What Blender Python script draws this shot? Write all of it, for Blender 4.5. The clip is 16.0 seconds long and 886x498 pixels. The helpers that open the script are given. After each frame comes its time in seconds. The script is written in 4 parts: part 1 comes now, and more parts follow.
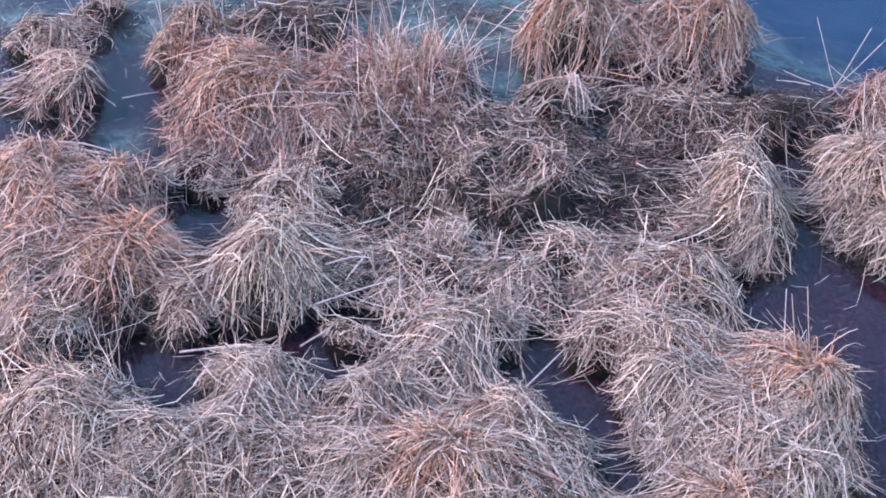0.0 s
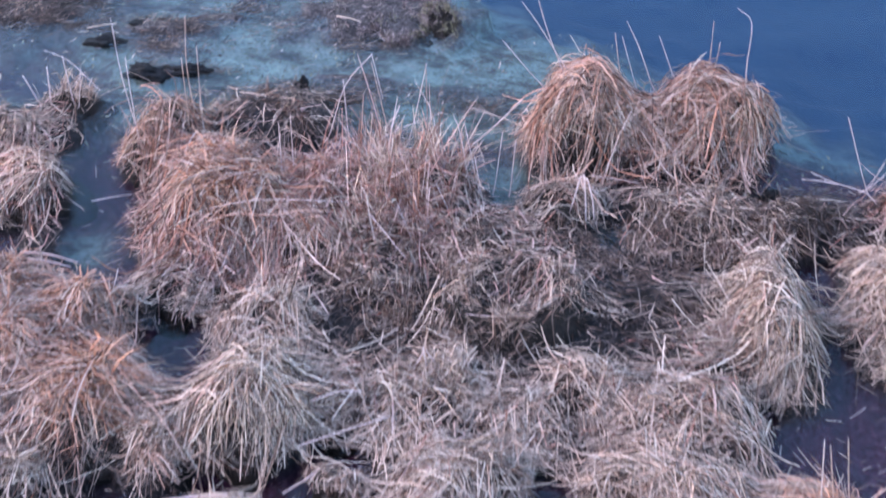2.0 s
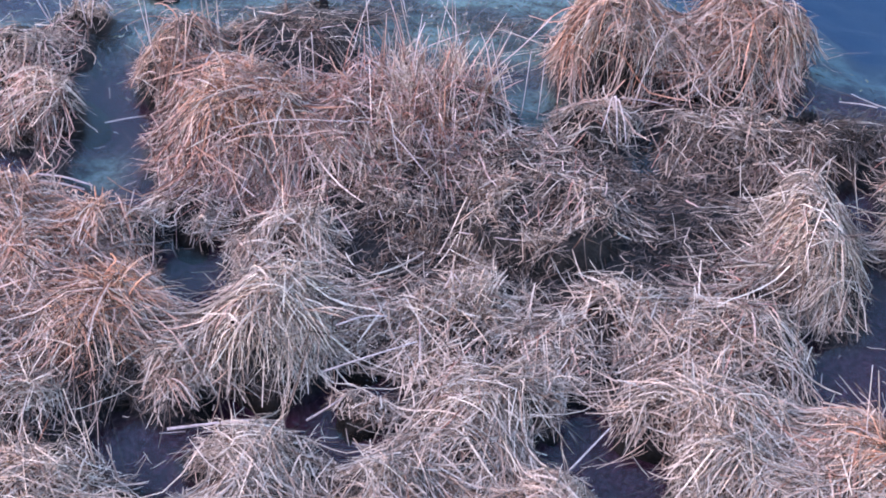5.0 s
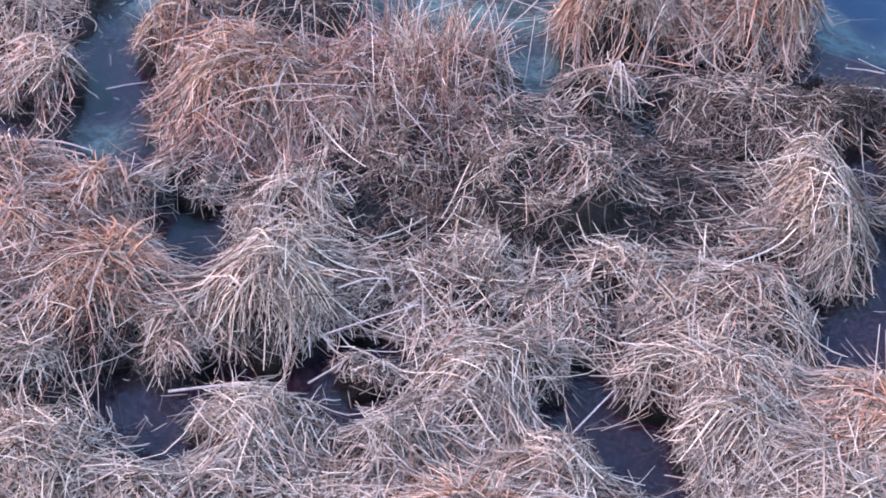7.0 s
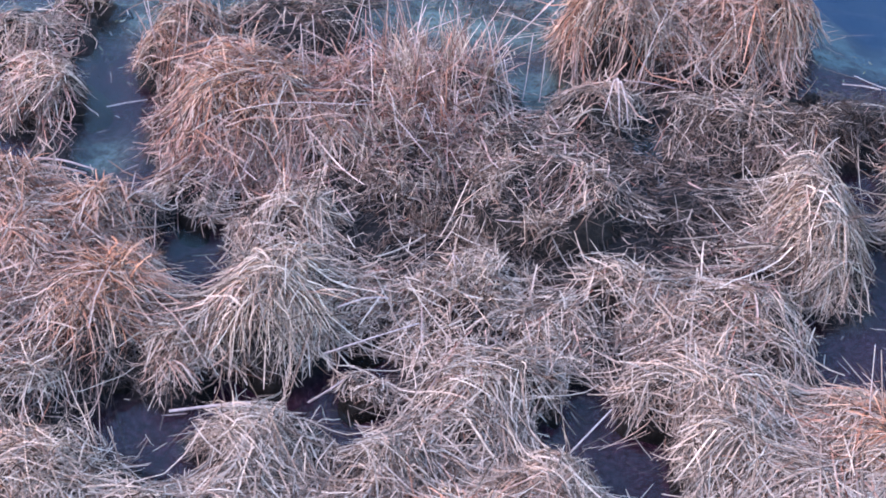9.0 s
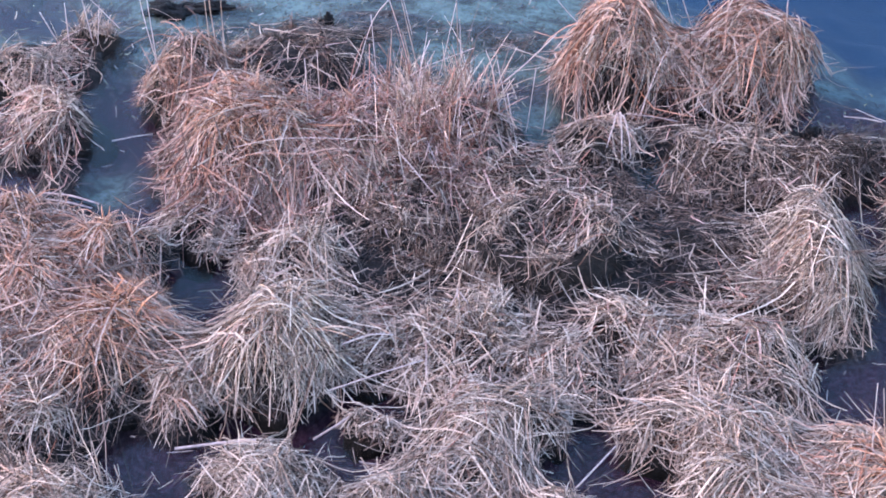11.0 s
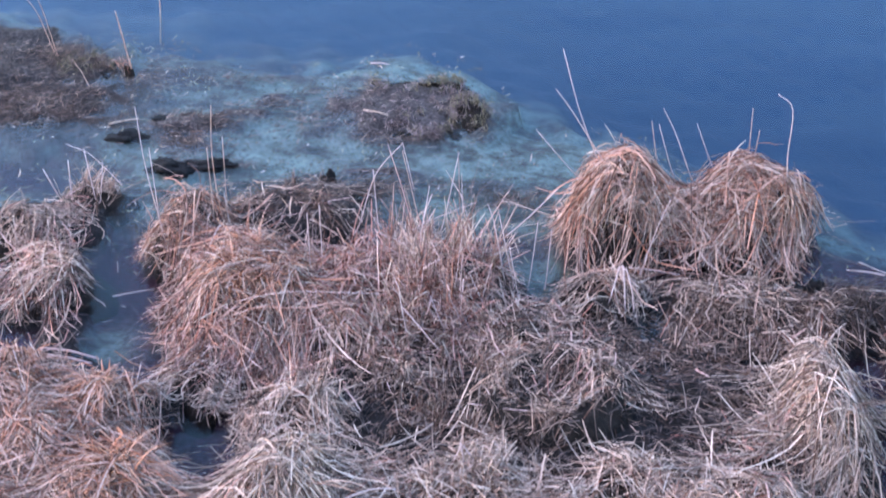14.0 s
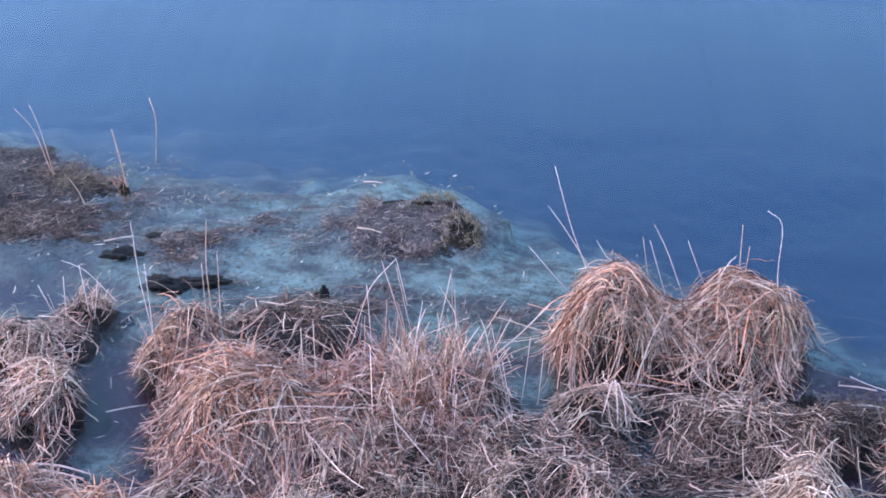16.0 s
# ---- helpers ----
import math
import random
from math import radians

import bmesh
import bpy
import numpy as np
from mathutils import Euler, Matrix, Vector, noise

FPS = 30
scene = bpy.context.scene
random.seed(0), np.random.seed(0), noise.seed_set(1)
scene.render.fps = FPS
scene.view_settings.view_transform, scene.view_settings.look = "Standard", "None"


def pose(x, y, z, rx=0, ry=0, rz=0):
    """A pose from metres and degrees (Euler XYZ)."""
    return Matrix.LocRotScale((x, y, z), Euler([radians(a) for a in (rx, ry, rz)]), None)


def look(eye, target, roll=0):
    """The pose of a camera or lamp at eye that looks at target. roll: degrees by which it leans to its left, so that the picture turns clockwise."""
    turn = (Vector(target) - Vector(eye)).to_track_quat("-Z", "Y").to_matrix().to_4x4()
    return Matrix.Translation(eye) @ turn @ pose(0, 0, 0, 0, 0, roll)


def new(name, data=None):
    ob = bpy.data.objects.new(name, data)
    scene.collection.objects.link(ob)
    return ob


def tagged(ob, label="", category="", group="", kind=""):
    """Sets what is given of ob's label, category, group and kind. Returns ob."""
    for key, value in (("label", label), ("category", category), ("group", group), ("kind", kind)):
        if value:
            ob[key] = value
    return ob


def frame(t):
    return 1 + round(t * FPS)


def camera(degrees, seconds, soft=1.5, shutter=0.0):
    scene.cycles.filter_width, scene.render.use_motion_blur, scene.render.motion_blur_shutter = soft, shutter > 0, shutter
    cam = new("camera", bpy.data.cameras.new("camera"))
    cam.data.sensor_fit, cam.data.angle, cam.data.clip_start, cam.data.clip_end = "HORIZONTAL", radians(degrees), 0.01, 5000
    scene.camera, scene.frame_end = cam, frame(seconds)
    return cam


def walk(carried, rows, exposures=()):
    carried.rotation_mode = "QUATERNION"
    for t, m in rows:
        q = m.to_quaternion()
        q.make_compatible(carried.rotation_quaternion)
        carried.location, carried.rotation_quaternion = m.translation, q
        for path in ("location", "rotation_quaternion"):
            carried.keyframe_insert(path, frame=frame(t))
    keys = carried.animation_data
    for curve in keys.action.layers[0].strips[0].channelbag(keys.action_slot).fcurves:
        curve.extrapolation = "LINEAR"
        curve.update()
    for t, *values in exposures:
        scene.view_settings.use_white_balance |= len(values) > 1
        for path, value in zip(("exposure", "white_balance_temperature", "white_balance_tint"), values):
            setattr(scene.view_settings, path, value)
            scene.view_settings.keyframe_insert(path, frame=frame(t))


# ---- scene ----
cam = camera(30.0, 16.0, soft=1.8, shutter=0.8)
PATH = [
    (0, (0.174, -1.514, 8.024), (0.093, -0.003, 6.718), 0.2),
    (0.5, (0.175, -1.494, 8.026), (0.094, 0.019, 6.719), 0.2),
    (1, (0.16, -1.306, 7.987), (0.08, 0.206, 6.681), 0.1),
    (1.5, (0.141, -0.843, 7.91), (0.062, 0.673, 6.608), 0.2),
    (2, (0.097, -0.212, 7.851), (0.019, 1.316, 6.564), 0.2),
    (2.5, (0.057, 0.108, 7.819), (-0.021, 1.638, 6.534), 0.3),
    (3, (0.019, 0.175, 7.772), (-0.064, 1.705, 6.486), 0.2),
    (3.5, (-0.006, 0.16, 7.69), (-0.09, 1.687, 6.401), 0.2),
    (4, (-0.017, 0.097, 7.591), (-0.1, 1.618, 6.294), 0.2),
    (4.5, (-0.023, 0.016, 7.511), (-0.106, 1.518, 6.193), 0.2),
    (5, (-0.06, -0.03, 7.46), (-0.142, 1.457, 6.125), 0.2),
    (7.5, (-0.048, -0.091, 7.254), (-0.136, 1.389, 5.912), -0.0),
    (8, (-0.053, -0.085, 7.28), (-0.141, 1.395, 5.938), -0.1),
    (8.5, (-0.041, -0.074, 7.334), (-0.131, 1.406, 5.991), -0.1),
    (9, (-0.036, -0.058, 7.396), (-0.124, 1.423, 6.054), -0.1),
    (11.5, (-0.057, 0.004, 7.55), (-0.15, 1.504, 6.23), -0.4),
    (12, (-0.068, -0.011, 7.535), (-0.163, 1.511, 6.241), -0.5),
    (12.5, (-0.099, -0.036, 7.503), (-0.194, 1.51, 6.238), -0.5),
    (13, (-0.095, -0.038, 7.467), (-0.191, 1.533, 6.233), -0.5),
    (13.5, (-0.069, -0.029, 7.432), (-0.167, 1.565, 6.229), -0.5),
    (14, (-0.077, -0.02, 7.419), (-0.173, 1.599, 6.248), -0.4),
    (14.5, (-0.088, -0.021, 7.411), (-0.184, 1.624, 6.278), -0.4),
    (15, (-0.087, -0.037, 7.406), (-0.183, 1.633, 6.309), -0.4),
    (15.5, (-0.087, -0.071, 7.399), (-0.179, 1.622, 6.339), -0.3),
    (16, (-0.081, -0.117, 7.398), (-0.171, 1.586, 6.353), -0.2),
]
walk(cam, [(t, look(eye, target, roll)) for t, eye, target, roll in PATH], exposures=[(0, 3.33, 5840, 21.5), (16, 3.33, 5840, 21.5)])

# ---- light ----
world = bpy.data.worlds.new("sky")
scene.world = world
world.use_nodes = True
wt = world.node_tree
sky = wt.nodes.new("ShaderNodeTexSky")
sky.sky_type = "NISHITA"
sky.sun_disc = False
sky.sun_elevation = radians(9)
sky.sun_rotation = radians(285)
sky.air_density, sky.dust_density, sky.ozone_density = 1.3, 0.3, 2.8
wt.links.new(sky.outputs[0], wt.nodes["Background"].inputs[0])
wt.nodes["Background"].inputs[1].default_value = 0.15

sun_data = bpy.data.lights.new("sun", "SUN")
sun_data.energy = 0.58
sun_data.angle = radians(50)
sun_data.color = (1.0, 0.94, 0.89)
sun = new("sun", sun_data)
sun.matrix_world = look((-8.0, -1.6, 6.4), (0, 0, 0))

# ---- materials ----


def material(name):
    m = bpy.data.materials.new(name)
    m.use_nodes = True
    nt = m.node_tree
    return m, nt, nt.nodes["Principled BSDF"]


def node(nt, kind, **values):
    n = nt.nodes.new("ShaderNode" + kind)
    for key, value in values.items():
        n.inputs[key].default_value = value
    return n


def ramp(nt, stops):
    n = nt.nodes.new("ShaderNodeValToRGB")
    e = n.color_ramp.elements
    while len(e) < len(stops):
        e.new(0.5)
    for k, (p, c) in zip(e, stops):
        k.position, k.color = p, (*c, 1)
    return n


def mixed(nt, factor, a, b, how="MIX"):
    n = nt.nodes.new("ShaderNodeMix")
    n.data_type, n.blend_type = "RGBA", how
    for socket, value in ((n.inputs[0], factor), (n.inputs[6], a), (n.inputs[7], b)):
        if isinstance(value, bpy.types.NodeSocket):
            nt.links.new(value, socket)
        elif isinstance(value, (int, float)):
            socket.default_value = value
        else:
            socket.default_value = (*value, 1)
    return n.outputs[2]


def straw(name, root, fresh, bleached, pale):
    """Dead grass: warm at the root, darkened there for the shade low in the tussock, bleached towards the tip; every
    blade a little different.
    """
    m, nt, bsdf = material(name)
    uv = node(nt, "UVMap")
    split = node(nt, "SeparateXYZ")
    nt.links.new(uv.outputs[0], split.inputs[0])
    geo = node(nt, "NewGeometry")
    # root stop: warm straw colour with shade between blades painted in
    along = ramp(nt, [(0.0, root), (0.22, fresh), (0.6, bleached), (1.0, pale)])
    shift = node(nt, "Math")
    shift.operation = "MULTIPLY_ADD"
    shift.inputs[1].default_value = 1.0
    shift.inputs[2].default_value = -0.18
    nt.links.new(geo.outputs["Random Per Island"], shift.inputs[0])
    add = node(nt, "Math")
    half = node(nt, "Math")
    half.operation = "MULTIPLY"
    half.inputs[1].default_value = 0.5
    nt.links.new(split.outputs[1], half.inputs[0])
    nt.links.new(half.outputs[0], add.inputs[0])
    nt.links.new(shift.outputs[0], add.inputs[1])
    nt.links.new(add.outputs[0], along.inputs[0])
    # value from blade to blade, on a second random number
    more = node(nt, "Math")
    more.operation = "MULTIPLY"
    more.inputs[1].default_value = 37.0
    nt.links.new(geo.outputs["Random Per Island"], more.inputs[0])
    fract = node(nt, "Math")
    fract.operation = "FRACT"
    nt.links.new(more.outputs[0], fract.inputs[0])
    tone = ramp(nt, [(0.0, (0.11, 0.098, 0.098)), (0.32, (0.475, 0.438, 0.432)), (0.7, (0.88, 0.838, 0.828)), (1.0, (1.06, 1.005, 0.985))])
    nt.links.new(fract.outputs[0], tone.inputs[0])
    colour = mixed(nt, 1.0, along.outputs[0], tone.outputs[0], "MULTIPLY")
    coord = node(nt, "TexCoord")
    grain = node(nt, "TexNoise", Scale=38.0, Detail=3.0)
    nt.links.new(coord.outputs["Object"], grain.inputs["Vector"])
    spots = ramp(nt, [(0.3, (0.62, 0.6, 0.6)), (0.6, (1.05, 1.05, 1.05))])
    nt.links.new(grain.outputs[0], spots.inputs[0])
    colour = mixed(nt, 1.0, colour, spots.outputs[0], "MULTIPLY")
    nt.links.new(colour, bsdf.inputs["Base Color"])
    bsdf.inputs["Roughness"].default_value = 0.75
    bsdf.inputs["Specular IOR Level"].default_value = 0.12
    thin = node(nt, "BsdfTranslucent")
    nt.links.new(colour, thin.inputs[0])
    mix = node(nt, "MixShader")
    mix.inputs[0].default_value = 0.08
    nt.links.new(bsdf.outputs[0], mix.inputs[1])
    nt.links.new(thin.outputs[0], mix.inputs[2])
    nt.links.new(mix.outputs[0], nt.nodes["Material Output"].inputs[0])
    return m


STRAW = {
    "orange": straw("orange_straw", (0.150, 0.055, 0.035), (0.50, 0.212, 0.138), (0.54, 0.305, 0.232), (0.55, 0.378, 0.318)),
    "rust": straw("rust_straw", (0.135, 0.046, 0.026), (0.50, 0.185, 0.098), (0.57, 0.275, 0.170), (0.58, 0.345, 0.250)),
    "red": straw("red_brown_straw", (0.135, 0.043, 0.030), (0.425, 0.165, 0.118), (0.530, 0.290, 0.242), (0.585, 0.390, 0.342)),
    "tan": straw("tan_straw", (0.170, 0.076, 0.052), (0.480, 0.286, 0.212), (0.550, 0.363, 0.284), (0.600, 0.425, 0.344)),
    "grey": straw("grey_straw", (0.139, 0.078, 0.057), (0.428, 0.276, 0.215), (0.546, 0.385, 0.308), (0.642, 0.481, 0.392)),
    # rot colour, deepened further to carry the shade in gaps between blades
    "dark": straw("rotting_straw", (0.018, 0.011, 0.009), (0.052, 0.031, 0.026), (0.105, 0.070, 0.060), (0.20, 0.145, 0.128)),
    "sodden": straw("sodden_straw", (0.045, 0.031, 0.030), (0.130, 0.086, 0.084), (0.240, 0.167, 0.163), (0.360, 0.272, 0.261)),
    "green": straw("mossy_straw", (0.05, 0.04, 0.02), (0.13, 0.108, 0.055), (0.21, 0.172, 0.105), (0.32, 0.26, 0.18)),
    "umber": straw("umber_straw", (0.05, 0.026, 0.02), (0.17, 0.094, 0.070), (0.27, 0.170, 0.130), (0.38, 0.27, 0.22)),
    "pale": straw("pale_stalk", (0.478, 0.283, 0.227), (0.582, 0.383, 0.335), (0.645, 0.456, 0.424), (0.686, 0.511, 0.492)),
}


def peat():
    m, nt, bsdf = material("peat")
    coord = node(nt, "TexCoord")
    big = node(nt, "TexNoise", Scale=7.0, Detail=6.0)
    fine = node(nt, "TexNoise", Scale=60.0, Detail=5.0)
    for n in (big, fine):
        nt.links.new(coord.outputs["Object"], n.inputs["Vector"])
    a = ramp(nt, [(0.3, (0.006, 0.004, 0.0035)), (0.7, (0.026, 0.017, 0.014))])
    b = ramp(nt, [(0.35, (0.55, 0.55, 0.55)), (0.7, (1.3, 1.25, 1.2))])
    nt.links.new(big.outputs[0], a.inputs[0])
    nt.links.new(fine.outputs[0], b.inputs[0])
    nt.links.new(mixed(nt, 1.0, a.outputs[0], b.outputs[0], "MULTIPLY"), bsdf.inputs["Base Color"])
    bsdf.inputs["Roughness"].default_value = 0.9
    bsdf.inputs["Specular IOR Level"].default_value = 0.12
    bump = node(nt, "Bump", Strength=0.7, Distance=0.02)
    nt.links.new(fine.outputs[0], bump.inputs["Height"])
    nt.links.new(bump.outputs[0], bsdf.inputs["Normal"])
    return m


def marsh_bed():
    """The one sheet of ground: peat where it is dry, algae-covered silt under shallow water; in the deep its blue
    stands in for light scattered by turbid water.
    """
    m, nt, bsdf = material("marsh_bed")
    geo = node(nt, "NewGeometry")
    split = node(nt, "SeparateXYZ")
    nt.links.new(geo.outputs["Position"], split.inputs[0])
    big = node(nt, "TexNoise", Scale=3.4, Detail=10.0, Roughness=0.74)
    fine = node(nt, "TexNoise", Scale=34.0, Detail=6.0, Roughness=0.65)
    drift = node(nt, "Mapping")
    drift.inputs["Rotation"].default_value = (0, 0, radians(-14))
    drift.inputs["Scale"].default_value = (0.55, 1.0, 1.0)
    nt.links.new(geo.outputs["Position"], drift.inputs["Vector"])
    nt.links.new(drift.outputs[0], big.inputs["Vector"])
    nt.links.new(geo.outputs["Position"], fine.inputs["Vector"])
    # dry peat with pale dead bits
    dry = ramp(nt, [(0.34, (0.005, 0.004, 0.004)), (0.55, (0.016, 0.012, 0.012)), (0.75, (0.045, 0.033, 0.032))])
    nt.links.new(fine.outputs[0], dry.inputs[0])
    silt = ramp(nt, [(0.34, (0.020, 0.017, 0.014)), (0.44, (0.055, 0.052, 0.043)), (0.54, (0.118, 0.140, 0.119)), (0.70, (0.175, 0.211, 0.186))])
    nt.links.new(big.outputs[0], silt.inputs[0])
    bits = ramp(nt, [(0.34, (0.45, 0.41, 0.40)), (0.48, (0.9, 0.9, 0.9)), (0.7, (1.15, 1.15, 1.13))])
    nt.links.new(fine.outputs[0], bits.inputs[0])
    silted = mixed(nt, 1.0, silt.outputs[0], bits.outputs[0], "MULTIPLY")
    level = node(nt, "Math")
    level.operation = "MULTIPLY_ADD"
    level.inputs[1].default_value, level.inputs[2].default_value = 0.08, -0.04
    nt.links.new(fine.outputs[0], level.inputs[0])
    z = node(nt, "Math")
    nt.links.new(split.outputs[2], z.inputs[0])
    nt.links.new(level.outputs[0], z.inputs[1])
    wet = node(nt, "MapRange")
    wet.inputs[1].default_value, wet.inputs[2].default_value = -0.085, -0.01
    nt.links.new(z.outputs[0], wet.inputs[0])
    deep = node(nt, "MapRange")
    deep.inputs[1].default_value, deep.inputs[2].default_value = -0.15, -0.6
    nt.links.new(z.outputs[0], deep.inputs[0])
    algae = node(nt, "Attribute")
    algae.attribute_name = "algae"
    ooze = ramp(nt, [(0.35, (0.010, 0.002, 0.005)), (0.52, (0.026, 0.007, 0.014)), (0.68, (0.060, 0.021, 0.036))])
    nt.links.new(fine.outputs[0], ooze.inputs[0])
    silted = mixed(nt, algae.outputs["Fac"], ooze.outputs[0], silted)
    # light scattered in deep water is put into the bed's colour as blue
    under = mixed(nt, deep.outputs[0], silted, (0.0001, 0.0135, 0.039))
    # drying mud, greyer than the peat
    cake = ramp(nt, [(0.34, (0.012, 0.009, 0.009)), (0.5, (0.045, 0.035, 0.034)), (0.7, (0.13, 0.108, 0.096))])
    nt.links.new(fine.outputs[0], cake.inputs[0])
    soaked = ramp(nt, [(0.36, (0.30, 0.27, 0.28)), (0.48, (0.95, 0.90, 0.92)), (0.62, (1.45, 1.4, 1.3))])
    nt.links.new(big.outputs[0], soaked.inputs[0])
    caked = mixed(nt, 1.0, cake.outputs[0], soaked.outputs[0], "MULTIPLY")
    banks = mixed(nt, algae.outputs["Fac"], dry.outputs[0], caked)
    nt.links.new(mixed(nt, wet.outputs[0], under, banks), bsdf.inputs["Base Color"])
    bsdf.inputs["Roughness"].default_value = 0.9
    bsdf.inputs["Specular IOR Level"].default_value = 0.12
    bump = node(nt, "Bump", Strength=0.6, Distance=0.02)
    nt.links.new(fine.outputs[0], bump.inputs["Height"])
    nt.links.new(bump.outputs[0], bsdf.inputs["Normal"])
    return m


def pond():
    """Still water: clear, with mirror gloss after Fresnel and slow ripples."""
    m, nt, bsdf = material("pond_water")
    nt.nodes.remove(bsdf)
    geo = node(nt, "NewGeometry")
    stretch = node(nt, "Mapping")
    stretch.inputs["Rotation"].default_value = (0, 0, radians(-28))
    stretch.inputs["Scale"].default_value = (0.30, 1.0, 1.0)
    nt.links.new(geo.outputs["Position"], stretch.inputs["Vector"])
    wave = node(nt, "TexNoise", Scale=1.1, Detail=3.0, Roughness=0.5)
    nt.links.new(stretch.outputs[0], wave.inputs["Vector"])
    bump = node(nt, "Bump", Strength=0.3, Distance=0.05)
    nt.links.new(wave.outputs[0], bump.inputs["Height"])
    facing = node(nt, "LayerWeight", Blend=0.5)
    steep = node(nt, "Math")
    steep.operation = "POWER"
    steep.inputs[1].default_value = 5.0
    nt.links.new(facing.outputs["Facing"], steep.inputs[0])
    fresnel = node(nt, "Math")
    fresnel.operation = "MULTIPLY_ADD"
    fresnel.inputs[1].default_value, fresnel.inputs[2].default_value = 0.97, 0.03
    nt.links.new(steep.outputs[0], fresnel.inputs[0])
    gloss = node(nt, "BsdfGlossy", Roughness=0.03)
    clear = node(nt, "BsdfTransparent")
    clear.inputs[0].default_value = (0.90, 0.93, 0.94, 1)
    for n in (facing, gloss):
        nt.links.new(bump.outputs[0], n.inputs["Normal"])
    mix = node(nt, "MixShader")
    nt.links.new(fresnel.outputs[0], mix.inputs[0])
    nt.links.new(clear.outputs[0], mix.inputs[1])
    nt.links.new(gloss.outputs[0], mix.inputs[2])
    nt.links.new(mix.outputs[0], nt.nodes["Material Output"].inputs[0])
    return m


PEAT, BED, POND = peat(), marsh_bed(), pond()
MUD, mud_nodes, mud_bsdf = material("wet_black_mud")
mud_noise = node(mud_nodes, "TexNoise", Scale=22.0, Detail=5.0)
mud_ramp = ramp(mud_nodes, [(0.35, (0.003, 0.003, 0.004)), (0.7, (0.016, 0.012, 0.012))])
mud_nodes.links.new(mud_noise.outputs[0], mud_ramp.inputs[0])
mud_nodes.links.new(mud_ramp.outputs[0], mud_bsdf.inputs["Base Color"])
mud_bump = node(mud_nodes, "Bump", Strength=0.6, Distance=0.02)
mud_nodes.links.new(mud_noise.outputs[0], mud_bump.inputs["Height"])
mud_nodes.links.new(mud_bump.outputs[0], mud_bsdf.inputs["Normal"])
mud_bsdf.inputs["Roughness"].default_value = 0.9
mud_bsdf.inputs["Specular IOR Level"].default_value = 0.15

# ---- mesh helpers ----


def mesh(name, verts, quads, mat, uvs=None, smooth=False):
    """A mesh from arrays of corners and four-sided faces."""
    verts = np.asarray(verts, np.float32)
    quads = np.asarray(quads, np.int32)
    me = bpy.data.meshes.new(name)
    me.vertices.add(len(verts))
    me.vertices.foreach_set("co", verts.ravel())
    me.loops.add(quads.size)
    me.loops.foreach_set("vertex_index", quads.ravel())
    me.polygons.add(len(quads))
    me.polygons.foreach_set("loop_start", np.arange(0, quads.size, 4, dtype=np.int32))
    if uvs is not None:
        layer = me.uv_layers.new(name="UVMap")
        layer.data.foreach_set("uv", np.asarray(uvs, np.float32)[quads.ravel()].ravel())
    if smooth:
        me.polygons.foreach_set("use_smooth", np.ones(len(quads), bool))
    me.update(calc_edges=True)
    me.materials.append(mat)
    return me


def part(name, me, parent, label="", kind=""):
    ob = new(name, me)
    ob.parent = parent
    return tagged(ob, label, kind=kind)


def unit(v):
    return v / np.maximum(np.linalg.norm(v, axis=-1, keepdims=True), 1e-9)


def ribbons(paths, widths, flat, rng):
    """Corners, faces and uvs of grass blades: paths (n, steps, 3), one width a blade, flat: how far they lie on their broad side."""
    n, s, _ = paths.shape
    along = unit(np.gradient(paths, axis=1))
    out = rng.normal(size=(n, 1, 3)) * (1.15 - flat)
    out[..., 2] += 1.0
    side = unit(np.cross(along, np.broadcast_to(unit(out), along.shape)))
    v = np.linspace(0, 1, s)
    taper = (1.0 - 0.45 * v ** 5)[None, :, None] * widths[:, None, None] * 0.5
    verts = np.stack([paths - side * taper, paths + side * taper], axis=2).reshape(-1, 3)
    uvs = np.stack([np.broadcast_to(np.array([0.0, 1.0]), (n, s, 2)), np.broadcast_to(v[None, :, None], (n, s, 2))], axis=-1).reshape(-1, 2)
    base = (np.arange(n) * s * 2)[:, None] + (np.arange(s - 1) * 2)[None, :]
    quads = np.stack([base, base + 1, base + 3, base + 2], axis=-1).reshape(-1, 4)
    return verts, quads, uvs


# ---- ground and water ----
SHORE = [(-40, 15.5), (-8, 14.2), (-5.0, 13.7), (-3.6, 13.3), (-1.9, 13.05), (-0.9, 12.95), (-0.3, 12.5), (0.57, 12.1), (1.4, 11.4), (2.3, 10.9), (2.8, 10.55), (3.6, 10.2), (5, 9.4), (40, 2)]

